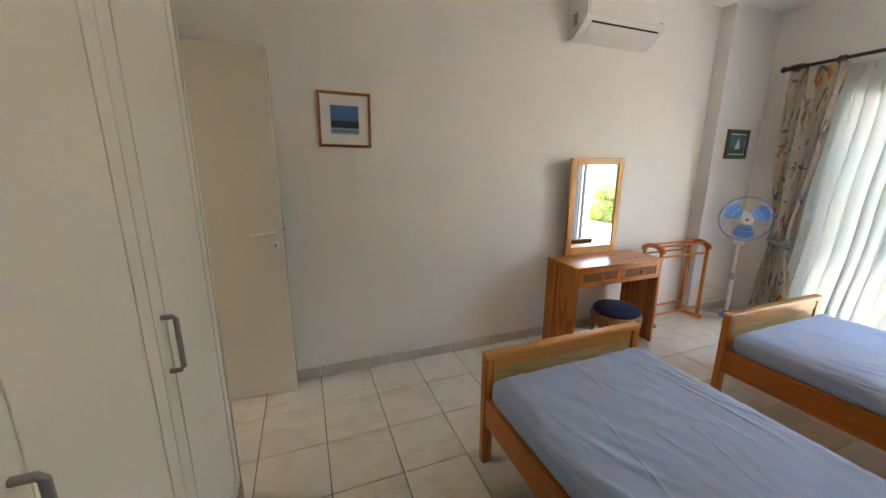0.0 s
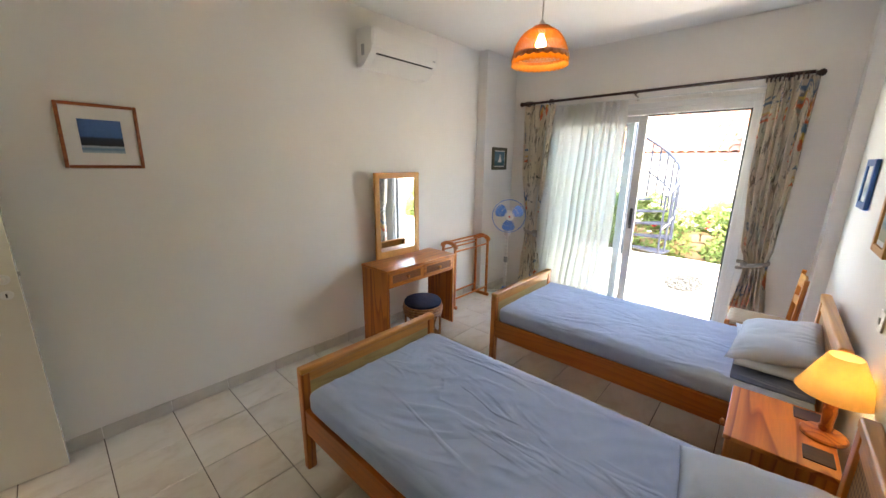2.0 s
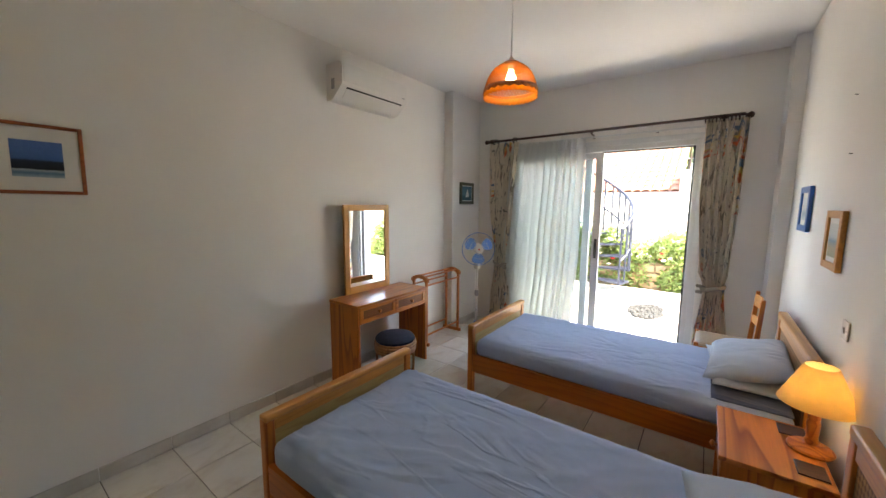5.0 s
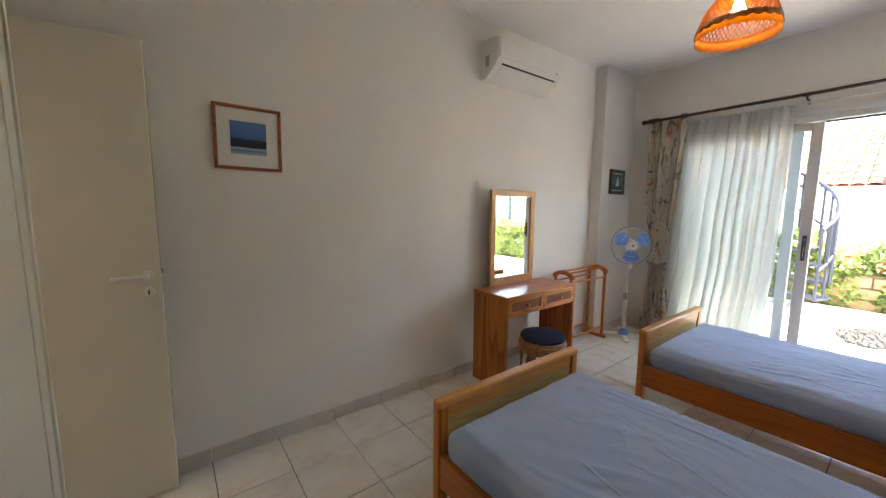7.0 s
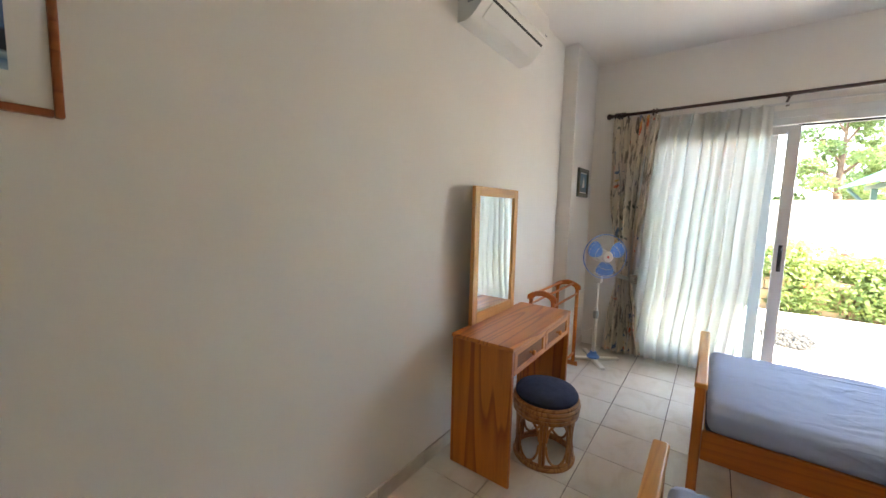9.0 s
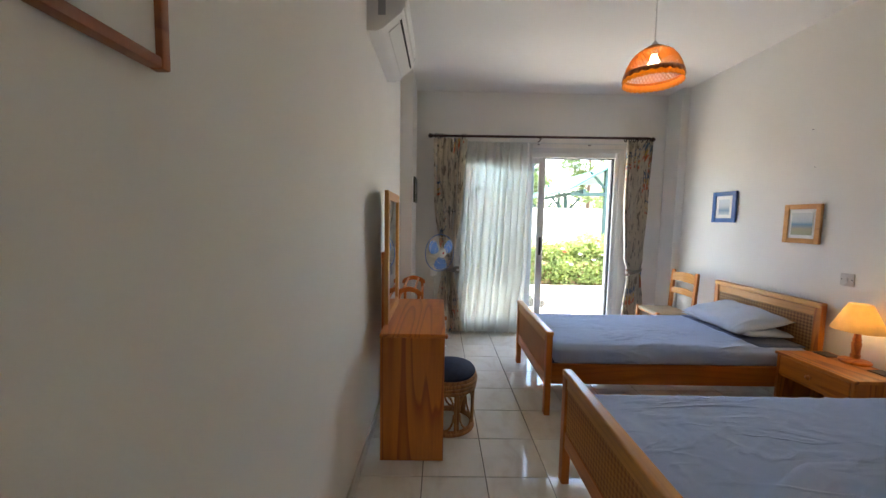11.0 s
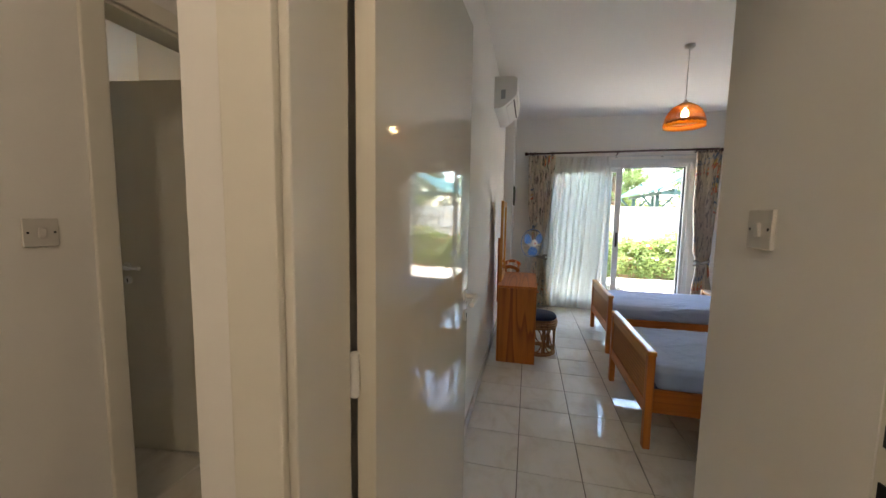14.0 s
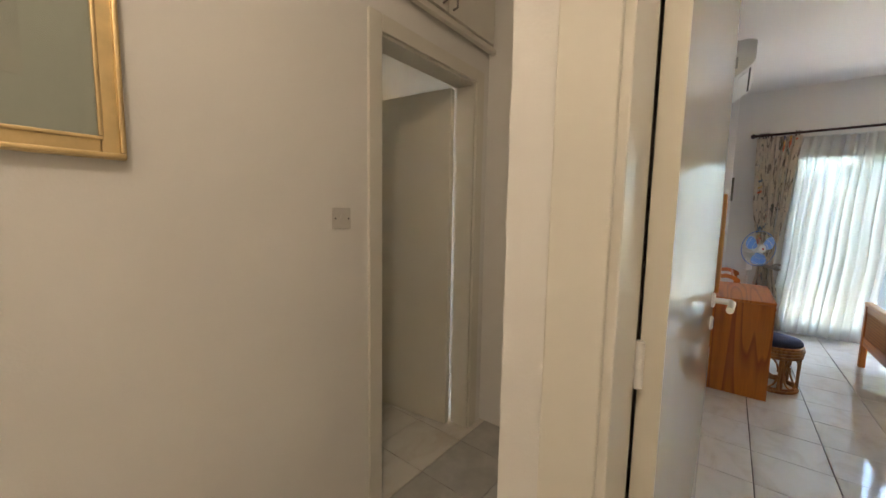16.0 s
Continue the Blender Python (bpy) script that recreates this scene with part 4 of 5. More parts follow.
# ---- switches and sockets ----
def switch(place, m, label, slots=1):
    s = thing("light_switch" if slots else "wall_socket", place, label, "switch" if slots else "socket")
    s.matrix_basis = m
    part("plate", box(B(), -0.0405, 0.0405, -0.009, 0.0, -0.0405, 0.0405, 0.003, 2), M["switch_plastic"], s)
    if slots:
        part("rocker", placed(box(B(), -0.008, 0.008, -0.007, 0.0, -0.014, 0.014, 0.0015, 1), Matrix.Translation((0, -0.008, 0)) @ Matrix.Rotation(0.12, 4, "X")), M["switch_plastic"], s)
    for x in (-0.030, 0.030):
        part("screw", placed(lathe(B(), [(0.0035, 0), (0.0035, 0.0006), (0.001, 0.0008)], 10), Matrix.Translation((x, -0.0088, 0)) @ Matrix.Rotation(radians(90), 4, "X")), M["dark_metal"], s)
    return s


switch((0, 0, 0), pose(0.446, -0.815, 1.334, 0, 0, 180), "white plastic single light switch by the bedroom door")
switch((0, 0, 0), pose(0.318, HY, 1.285), "white plastic light switch on the hall wall")
switch((0, 0, 0), pose(3.28, YR, 0.99, 0, 0, 180), "white plastic switch on the wall above the beds")
ws = thing("wall_socket", (4.215, 0.0, 0.335), "white plastic double wall socket above the skirting", "socket")
part("plate", box(B(), -0.0725, 0.0725, -0.010, 0.0, -0.0425, 0.0425, 0.003, 2), M["plastic"], ws)
for x in (-0.036, 0.036):
    part("rocker", box(B(), x - 0.006, x + 0.006, -0.013, -0.010, 0.016, 0.032, 0.001, 1), M["plastic"], ws)
    for a, b in ((0.0, 0.010), (-0.011, -0.012), (0.011, -0.012)):
        part("pin_slot", box(B(), x + a - 0.003, x + a + 0.003, -0.0105, -0.0098, b - 0.006, b + 0.002), M["black"], ws)

# ---- pendant lamp ----
pl = thing("pendant_lamp", (LAMP.x, LAMP.y, CEIL), "lit pendant lamp with an orange woven wicker shade", "pendant lamp")
part("ceiling_rose", lathe(B(), [(0.038, -0.001), (0.038, -0.022), (0.026, -0.032), (0.006, -0.034)], 20), M["plastic"], pl)
part("cord", tube(B(), [(0, 0, -0.03), (0, 0, -0.47)], 0.003, 6), M["plastic"], pl)
part("lamp_holder", lathe(B(), [(0.008, -0.44), (0.019, -0.455), (0.019, -0.50), (0.014, -0.51)], 14), M["plastic"], pl)
dz = LAMP.z - CEIL
sh = [(0.034, 0.0), (0.066, -0.010), (0.094, -0.030), (0.117, -0.058), (0.134, -0.092), (0.147, -0.132), (0.155, -0.186)]


def on_dome(f, a, out=0.0):
    f = f * (len(sh) - 1)
    i = min(int(f), len(sh) - 2)
    q = f - i
    r, z = sh[i][0] + (sh[i + 1][0] - sh[i][0]) * q + out, sh[i][1] + (sh[i + 1][1] - sh[i][1]) * q
    return (r * math.cos(a), r * math.sin(a), dz + z)


part("cap", lathe(B(), [(0.010, 0.010), (0.046, 0.006), (0.050, -0.003), (0.040, -0.008)], 24, (0, 0, dz)), M["rattan"], pl, "dark wicker cap")
for f, t in ((0.14, 0.0022), (0.30, 0.0022), (0.86, 0.0030)):
    part("hoop", tube(B(), [on_dome(f, math.tau * i / 48, 0.001) for i in range(48)], t, 6, True), M["wicker"], pl)
bm = B()
for i in range(46):
    for hand in (1, -1):
        a0 = math.tau * i / 46
        tube(bm, [on_dome(0.02 + 0.88 * q / 14, a0 + hand * 0.95 * q / 14, 0.0012 * hand) for q in range(15)], 0.0021, 4)
part("shade", bm, M["wicker"], pl, "open-woven orange wicker dome", smooth=False)
bm = B()
for i in range(68):
    a0 = math.tau * i / 68
    tube(bm, [on_dome(q, a0, -0.001) for q in (0.02, 0.12, 0.22, 0.31)], 0.0030, 4)
part("crown_weave", bm, M["wicker"], pl, "close-woven top of the shade", smooth=False)
bm = B()
lo, hi = [], []
for i in range(96):
    a = math.tau * i / 96
    dip = 0.035 * abs(math.sin(a * 11))
    hi.append(bm.verts.new(on_dome(0.840, a, 0.005)))
    lo.append(bm.verts.new(on_dome(0.895 + dip, a, 0.006)))
for i in range(96):
    bm.faces.new((hi[i], hi[(i + 1) % 96], lo[(i + 1) % 96], lo[i]))
band = part("rim_band", bm, M["rattan"], pl, "dark brown scalloped wicker band")
band.modifiers.new("thick", "SOLIDIFY").thickness = 0.003
bm = B()
top, low = [], []
for i in range(132):
    a = math.tau * i / 132
    top.append(bm.verts.new(on_dome(0.885, a, 0.0)))
    low.append(bm.verts.new(on_dome(0.985 + 0.022 * abs(math.sin(a * 16)), a, 0.0)))
for i in range(132):
    bm.faces.new((top[i], top[(i + 1) % 132], low[(i + 1) % 132], low[i]))
skirt = part("skirt", bm, M["wicker_skirt"], pl, "orange frilled lower edge")
skirt.modifiers.new("thick", "SOLIDIFY").thickness = 0.002
part("bulb", lathe(B(), [(0.012, -0.51), (0.016, -0.522), (0.026, -0.545), (0.027, -0.562), (0.018, -0.580), (0.003, -0.586)], 16), M["bulb"], pl, "glowing light bulb")
tagged(single("hall_lamp", placed(lathe(B(), [(0.11, 0.0), (0.11, -0.02), (0.10, -0.05), (0.06, -0.075), (0.01, -0.085)], 24), Matrix.Translation((-0.90, -0.30, CEIL - 0.002))), M["dome"], "lit round glass ceiling lamp in the hall", "ceiling lamp"))

# ---- bedside table and lamp ----
nt = thing("bedside_table", (2.852, YR + 0.055, 0), "orange pine bedside table with one drawer", "bedside table")
nw, nd, nh = 0.456, 0.335, 0.500
part("tabletop", box(B(), -0.006, nw + 0.006, 0.0, nd + 0.012, nh - 0.022, nh, 0.005, 2), M["table_top"], nt)
for x in (0.0, nw - 0.02):
    part("side_panel", box(B(), x, x + 0.02, 0.004, nd, 0.0, nh - 0.022, 0.003, 1), M["pine_z"], nt)
part("back_panel", box(B(), 0.02, nw - 0.02, 0.004, 0.012, 0.05, nh - 0.022), M["pine_x"], nt)
part("shelf", box(B(), 0.02, nw - 0.02, 0.012, nd - 0.02, 0.10, 0.118), M["pine_x"], nt)
part("shelf", box(B(), 0.02, nw - 0.02, 0.012, nd - 0.02, 0.335, 0.350), M["pine_x"], nt)
dr = part("drawer", box(B(), 0.024, nw - 0.024, nd - 0.018, nd + 0.002, 0.352, nh - 0.026, 0.003, 1), M["pine_x"], nt)
part("knob", placed(lathe(B(), [(0.006, 0), (0.006, 0.012), (0.014, 0.017), (0.016, 0.024), (0.003, 0.033)], 14), Matrix.Translation((nw / 2, nd + 0.002, 0.415)) @ Matrix.Rotation(radians(-90), 4, "X")), M["pine_z"], dr)
tl = thing("table_lamp", (3.116, -2.978, nh), "lit table lamp with turned wooden base and cream shade", "table lamp")
part("base", lathe(B(), [(0.072, 0.0), (0.075, 0.008), (0.070, 0.016), (0.030, 0.024), (0.021, 0.030), (0.024, 0.045), (0.019, 0.055), (0.021, 0.090), (0.023, 0.120), (0.018, 0.135), (0.021, 0.145), (0.017, 0.158), (0.015, 0.185), (0.010, 0.190)], 28), M["pine_z"], tl, "turned orange wooden lamp base")
part("lamp_holder", lathe(B(), [(0.012, 0.188), (0.016, 0.20), (0.016, 0.245)], 14), M["plastic"], tl)
part("shade", lathe(B(), [(0.124, 0.203), (0.052, 0.366), (0.050, 0.366), (0.122, 0.203)], 40, cap=False), M["lampshade"], tl, "glowing cream conical shade")
part("bulb", lathe(B(), [(0.010, 0.235), (0.020, 0.255), (0.020, 0.268), (0.012, 0.280), (0.002, 0.284)], 14), M["bulb_dim"], tl)
single("coaster", box(B(), 2.895, 2.995, -3.0, -2.91, nh, nh + 0.006, 0.002, 1), M["dark_wood"], "small square dark coaster on the bedside table", "coaster", group="coasters")
single("coaster", box(B(), 3.19, 3.285, -2.985, -2.89, nh, nh + 0.006, 0.002, 1), M["dark_wood"], "small square dark coaster behind the table lamp", "coaster", group="coasters")

# ---- rush-seated chair ----
ch = thing("dining_chair", (4.42, -2.915, 0), "honey pine ladder-back chair with a woven rush seat", "chair")
cw, cd = 0.385, 0.375
for x in (0.0, cw - 0.032):
    bm = slab(B(), [(0.0, 0.0), (0.034, 0.0), (0.030, 0.44), (0.006, 0.845), (-0.018, 0.845), (-0.002, 0.44)], x, x + 0.032, "x")
    part("back_post", bm, M["pine_z"], ch, smooth=False)
    part("front_leg", box(B(), x, x + 0.032, cd - 0.032, cd, 0.0, 0.455, 0.006, 2), M["pine_z"], ch)
    for z in (0.14, 0.26, 0.42):
        part("stretcher", tube(B(), [(x + 0.016, 0.03, z), (x + 0.016, cd - 0.03, z)], 0.010, 8), M["pine_y"], ch)
for z in (0.18, 0.42):
    part("stretcher", tube(B(), [(0.03, cd - 0.016, z), (cw - 0.03, cd - 0.016, z)], 0.010, 8), M["pine_x"], ch)
    part("stretcher", tube(B(), [(0.03, 0.015, z), (cw - 0.03, 0.015, z)], 0.010, 8), M["pine_x"], ch)
part("seat", soft_block(B(), 0.012, cw - 0.012, 0.012, cd - 0.006, 0.418, 0.452, 0.014, 0.05, 0.003, 4.0), M["rush"], ch, "woven rush seat", smooth="all")
for z, hgt in ((0.735, 0.085), (0.600, 0.055)):
    yb = 0.010 - (z - 0.44) * 0.045
    pts = [(0.032 + (cw - 0.064) * i / 8, 0.018 * math.sin(math.pi * i / 8)) for i in range(9)]
    bm = B()
    lo = []
    for x, s in pts:
        lo.append([bm.verts.new((x, yb - s + dy, z + dz2)) for dy, dz2 in ((0.0, 0.0), (0.014, 0.0), (0.014, hgt + 0.012 * s / 0.018), (0.0, hgt + 0.012 * s / 0.018))])
    for a, b in zip(lo, lo[1:]):
        for i in range(4):
            bm.faces.new((a[i], a[(i + 1) % 4], b[(i + 1) % 4], b[i]))
    bm.faces.new(lo[0][::-1]), bm.faces.new(lo[-1])
    part("back_slat", bm, M["honey_x"], ch, "curved honey pine back slat")

# ---- curtains ----
RX, RZ = 5.095, 2.262
cr = thing("curtain_rod", (0, 0, 0), "dark brown wooden curtain rod with turned finials and rings", "curtain rod")
part("rod", tube(B(), [(RX, -0.315, RZ), (RX, -2.74, RZ + 0.012)], 0.0135, 14), M["dark_wood"], cr)
for y, s in ((-0.315, 1), (-2.74, -1)):
    bm = lathe(B(), [(0.013, 0), (0.021, 0.006), (0.014, 0.014), (0.024, 0.026), (0.027, 0.040), (0.018, 0.055), (0.004, 0.060)], 18)
    part("finial", placed(bm, Matrix.Translation((RX, y, RZ)) @ Matrix.Rotation(radians(-90 * s), 4, "X")), M["dark_wood"], cr)
ring = mesh_of("ring", tube(B(), [(0.026 * math.cos(a), 0, 0.026 * math.sin(a)) for a in (math.tau * i / 18 for i in range(18))], 0.006, 6, True), M["dark_wood"], True)
for y in [-0.335, -0.352, -0.37, -0.39, -0.41, -0.64, -0.665] + [-2.47 - 0.026 * i for i in range(10)]:
    o = new("ring", ring)
    o.parent, o.location = cr, (RX, y, RZ - 0.004)
for y in (-0.44, -1.515, -2.60):
    bm = tube(B(), [(XW - 0.002, y, RZ - 0.03), (RX + 0.02, y, RZ - 0.024), (RX, y, RZ - 0.018)], 0.008, 8)
    part("bracket", placed(lathe(bm, [(0.020, -0.012), (0.022, 0.0), (0.020, 0.012)], 14, (RX, y, RZ)), Matrix.Identity(4)), M["dark_wood"], cr)
tk = thing("curtain_track", (0, 0, 0), "thin white curtain track behind the wooden rod", "curtain track")
part("track", box(B(), 5.140, 5.158, -2.70, -0.34, 2.205, 2.219, 0.002, 1), M["alu"], tk)
for y in (-0.5, -1.52, -2.10, -2.55):
    part("bracket", box(B(), 5.158, XW, y - 0.01, y + 0.01, 2.200, 2.222, 0.002, 1), M["nickel"], tk)


def drape(name, mat, rows, folds, depth, label, seed, x0, cols=150, wild=0.0):
    """A hanging cloth: rows of (height, from y, to y, x shift, fold depth factor)."""
    bm = B()
    grid = []
    steps = 60
    ztop, zbot = rows[0][0], rows[-1][0]
    for j in range(steps + 1):
        z = ztop + (zbot - ztop) * j / steps
        for a, b in zip(rows, rows[1:]):
            if b[0] <= z <= a[0] + 1e-9:
                f = (a[0] - z) / max(1e-6, a[0] - b[0])
                f = f * f * (3 - 2 * f)
                y0, y1, xs, dp = (p + (q - p) * f for p, q in zip(a[1:], b[1:]))
                break
        line = []
        for i in range(cols + 1):
            u = i / cols + wild * (noise.noise(Vector((i / cols * 5.0, seed, z * 0.12))) - noise.noise(Vector((0, seed, z * 0.12))) * (1 - i / cols) - noise.noise(Vector((5.0, seed, z * 0.12))) * i / cols)
            lull = 1.0 - 9.0 * wild * max(0.0, noise.noise(Vector((i / cols * 7.0, seed + 4, z * 0.2))))
            w = math.sin(math.tau * folds * (u + 0.018 * math.sin(7 * u + seed)) + seed + 0.5 * noise.noise(Vector((u * 4, z * 0.7, seed))))
            w2 = 0.35 * math.sin(math.tau * folds * 2.3 * u + seed * 3 + z)
            line.append(bm.verts.new((x0 + xs + depth * dp * lull * (w + w2 * 0.5) + 0.012 * noise.noise(Vector((u * 3 + seed, z * 2, 0))), y0 + (y1 - y0) * i / cols + 0.3 * depth * dp * math.cos(math.tau * folds * u + seed), z)))
        grid.append(line)
    for a, b in zip(grid, grid[1:]):
        for i in range(cols):
            bm.faces.new((a[i], a[i + 1], b[i + 1], b[i]))
    ob = single(name, bm, mat, label, "curtain", group="curtains", smooth="all")
    return ob


c1 = drape("printed_curtain", M["curtain"], [(2.235, -0.318, -0.700, 0.0, 1.0), (1.6, -0.33, -0.655, 0.0, 1.0), (0.80, -0.425, -0.570, -0.005, 0.9), (0.74, -0.430, -0.575, -0.005, 0.9), (0.35, -0.38, -0.64, 0.0, 1.0), (0.025, -0.36, -0.69, 0.0, 1.0)], 6, 0.034, "cream cotton curtain printed with colourful brush strokes, tied back", 1.3, RX - 0.008, 150, 0.03)
c2 = drape("printed_curtain", M["curtain"], [(2.245, -2.478, -2.768, 0.0, 1.0), (1.6, -2.478, -2.755, 0.0, 1.0), (0.92, -2.520, -2.732, 0.0, 0.95), (0.80, -2.562, -2.715, -0.005, 0.9), (0.74, -2.567, -2.718, -0.005, 0.9), (0.30, -2.525, -2.765, 0.0, 1.0), (0.025, -2.505, -2.78, 0.0, 1.0)], 6, 0.034, "cream printed curtain gathered in a tie-back beside the chair", 4.1, RX - 0.005, 150, 0.03)
for c in (c1, c2):
    c.modifiers.new("thick", "SOLIDIFY").thickness = 0.0025
drape("sheer_curtain", M["sheer"], [(2.215, -0.60, -1.440, 0.0, 0.5), (2.0, -0.57, -1.44, 0.0, 0.8), (1.0, -0.52, -1.42, -0.01, 1.0), (0.02, -0.46, -1.36, -0.015, 1.15)], 11, 0.046, "white sheer voile curtain hanging to the floor", 2.2, 5.140, 320, 0.045)
for y, z, s, bow in ((-0.500, 0.77, 0.084, -0.075), (-2.640, 0.77, 0.088, 0.075)):
    tb = thing("tie_back", (RX - 0.012, y, z), "grey-cream cotton tie-back knotted round the curtain", "tie-back", "tie-backs")
    bm = B()
    rings = []
    for i in range(28):
        a = math.tau * i / 28
        c, q, lift = math.cos(a), math.sin(a), 0.022 * math.sin(a) * (1 if bow < 0 else -1)
        rings.append([bm.verts.new((0.052 * c * f, s * q * f, lift + h)) for f, h in ((1.0, -0.019), (1.06, -0.009), (1.07, 0.009), (1.0, 0.019), (0.94, 0.0))])
    for a, b in zip(rings, rings[1:] + rings[:1]):
        for i in range(5):
            bm.faces.new((a[i], b[i], b[(i + 1) % 5], a[(i + 1) % 5]))
    part("band", bm, M["tie"], tb)
    part("knot", soft_block(B(), -0.075, -0.045, bow - 0.022, bow + 0.022, -0.020, 0.026, 0.013, 0.012, 0.004, 3.0), M["tie"], tb, smooth="all")
    for h in (0.020, -0.034):
        part("tail", soft_block(B(), -0.070, -0.056, bow + (0 if bow > 0 else -0.052), bow + (0.052 if bow > 0 else 0), h - 0.014, h + 0.016, 0.006, 0.014, 0.006, 8.0 + h * 50), M["tie"], tb, smooth="all")

# ---- hall: top cupboard over the inner door ----
cb = thing("top_cupboard", (0.455, HY - 0.02, 2.238), "cream built-in top cupboard over the inner doorway", "cupboard")
part("body", box(B(), 0.0, 0.915, 0.0, 0.02, 0.0, CEIL - 2.238 - 0.004, 0.002, 1), M["door_frame"], cb)
for x in (0.03, 0.465):
    d = part("door", box(B(), x, x + 0.425, -0.020, 0.0, 0.035, CEIL - 2.238 - 0.03, 0.004, 2), M["door_frame"], cb)
    hx = x + 0.39 if x < 0.1 else x + 0.035
    part("handle", tube(B(), [(hx, -0.020, 0.06), (hx, -0.045, 0.065), (hx, -0.045, 0.15), (hx, -0.020, 0.155)], 0.006, 8), M["nickel"], d, "dark nickel bow handle")
part("cornice", box(B(), -0.01, 0.92, -0.026, 0.0, -0.012, 0.016, 0.003, 1), M["door_frame"], cb)

# inner room: lit wall lamp
wl = thing("wall_lamp", (1.53, 2.5, 1.80), "small lit wall lamp with a cream shade", "wall lamp")
part("bracket", tube(B(), [(0, 0, 0.0), (0, -0.05, 0.0), (0, -0.07, 0.03)], 0.008, 8), M["nickel"], wl)
part("shade", lathe(B(), [(0.060, 0.02), (0.045, 0.13), (0.043, 0.13), (0.058, 0.02)], 24, (0, -0.07, 0), False), M["lampshade"], wl)
part("bulb", lathe(B(), [(0.008, 0.03), (0.018, 0.05), (0.018, 0.07), (0.004, 0.09)], 12, (0, -0.07, 0)), M["bulb_dim"], wl)

wb = thing("wash_basin", (1.57, 2.30, 0), "white wash basin on a dark pedestal cupboard", "wash basin")
part("cupboard", box(B(), -0.20, 0.17, -0.16, 0.19, 0.0, 0.66, 0.004, 1), M["dark_wood"], wb, "dark cupboard under the basin")
part("basin", soft_block(B(), -0.22, 0.175, -0.20, 0.195, 0.66, 0.86, 0.03, 0.05), M["plastic"], wb, smooth="all")
part("counter", box(B(), -0.225, 0.175, -0.205, 0.195, 0.86, 0.885, 0.006, 2), M["plastic"], wb)
for x, y, h in ((1.52, 2.36, 0.13), (1.60, 2.39, 0.10), (1.55, 2.30, 0.07)):
    bt = thing("toiletry_bottle", (x, y, 0.885), "small dark toiletry bottle on the basin edge", "bottle", "toiletry bottles")
    part("body", lathe(B(), [(0.020, 0.0), (0.022, 0.01), (0.022, h * 0.75), (0.010, h * 0.85)], 14), M["stair_blue"], bt)
    part("cap", lathe(B(), [(0.011, h * 0.85), (0.011, h), (0.003, h + 0.002)], 12), M["plastic"], bt, "white cap")

# two nails left in the wall above the pictures
for x, z in ((3.56, 1.75), (3.60, 2.02)):
    single("nail", tube(B(), [(x, YR - 0.004, z), (x, YR + 0.013, z + 0.003)], 0.0016, 6), M["dark_metal"], "bare dark nail in the white wall", "nail", group="nails")

# ---- outdoors ----
GZ = -0.06
single("ground", box(B(), 5.45, 400, -250, 250, GZ - 0.3, GZ), M["soil"], "dry garden soil", kind="structure")
single("terrace", box(B(), 5.45, 8.55, -14, 12, GZ, GZ + 0.03), M["paving"], "sunlit pale terrace paving", kind="structure")
single("garden_paving", box(B(), 9.2, 16, -16, 16, GZ, GZ + 0.02), M["paving"], "pale paving beyond the hedge", kind="structure")
rng = random.Random(5)
bm = B()
for i in range(420):
    a, r = rng.uniform(0, math.tau), math.sqrt(rng.random())
    x, y, s = 6.95 + 0.42 * r * math.cos(a), -1.93 + 0.22 * r * math.sin(a), rng.uniform(0.012, 0.03)
    got = bmesh.ops.create_icosphere(bm, subdivisions=1, radius=s, matrix=pose(x, y, GZ + 0.03 + s * 0.5, rng.uniform(0, 90), 0, rng.uniform(0, 90)))
single("gravel_patch", bm, M["gravel"], "small heap of dark grey gravel on the terrace", "gravel", kind="stuff", smooth=False)

gw = thing("garden_wall", (8.66, 0, GZ), "low rough stone garden wall behind the terrace", "wall")
y = -7.0
rng = random.Random(8)
core = part("core", box(B(), 0.06, 0.36, -7.0, 3.6, 0, 0.50), M["stone"], gw)
stones = [mesh_of("stone", box(B(), -0.05, 0.05, -w / 2, w / 2, -h / 2, h / 2, 0.022, 2), M["stone"], True) for w, h in ((0.30, 0.15), (0.22, 0.15), (0.38, 0.15))]
for row in range(3):
    y = -4.6 + 0.1 * row
    while y < 1.8:
        k3 = rng.randrange(3)
        w = (0.30, 0.22, 0.38)[k3]
        o = new("stone", stones[k3])
        o.parent = gw
        o.matrix_basis = pose(0.05 + rng.uniform(-0.012, 0.012), y + w / 2, 0.085 + row * 0.16, rng.uniform(-3, 3), rng.uniform(-4, 4), 0)
        y += w + 0.012


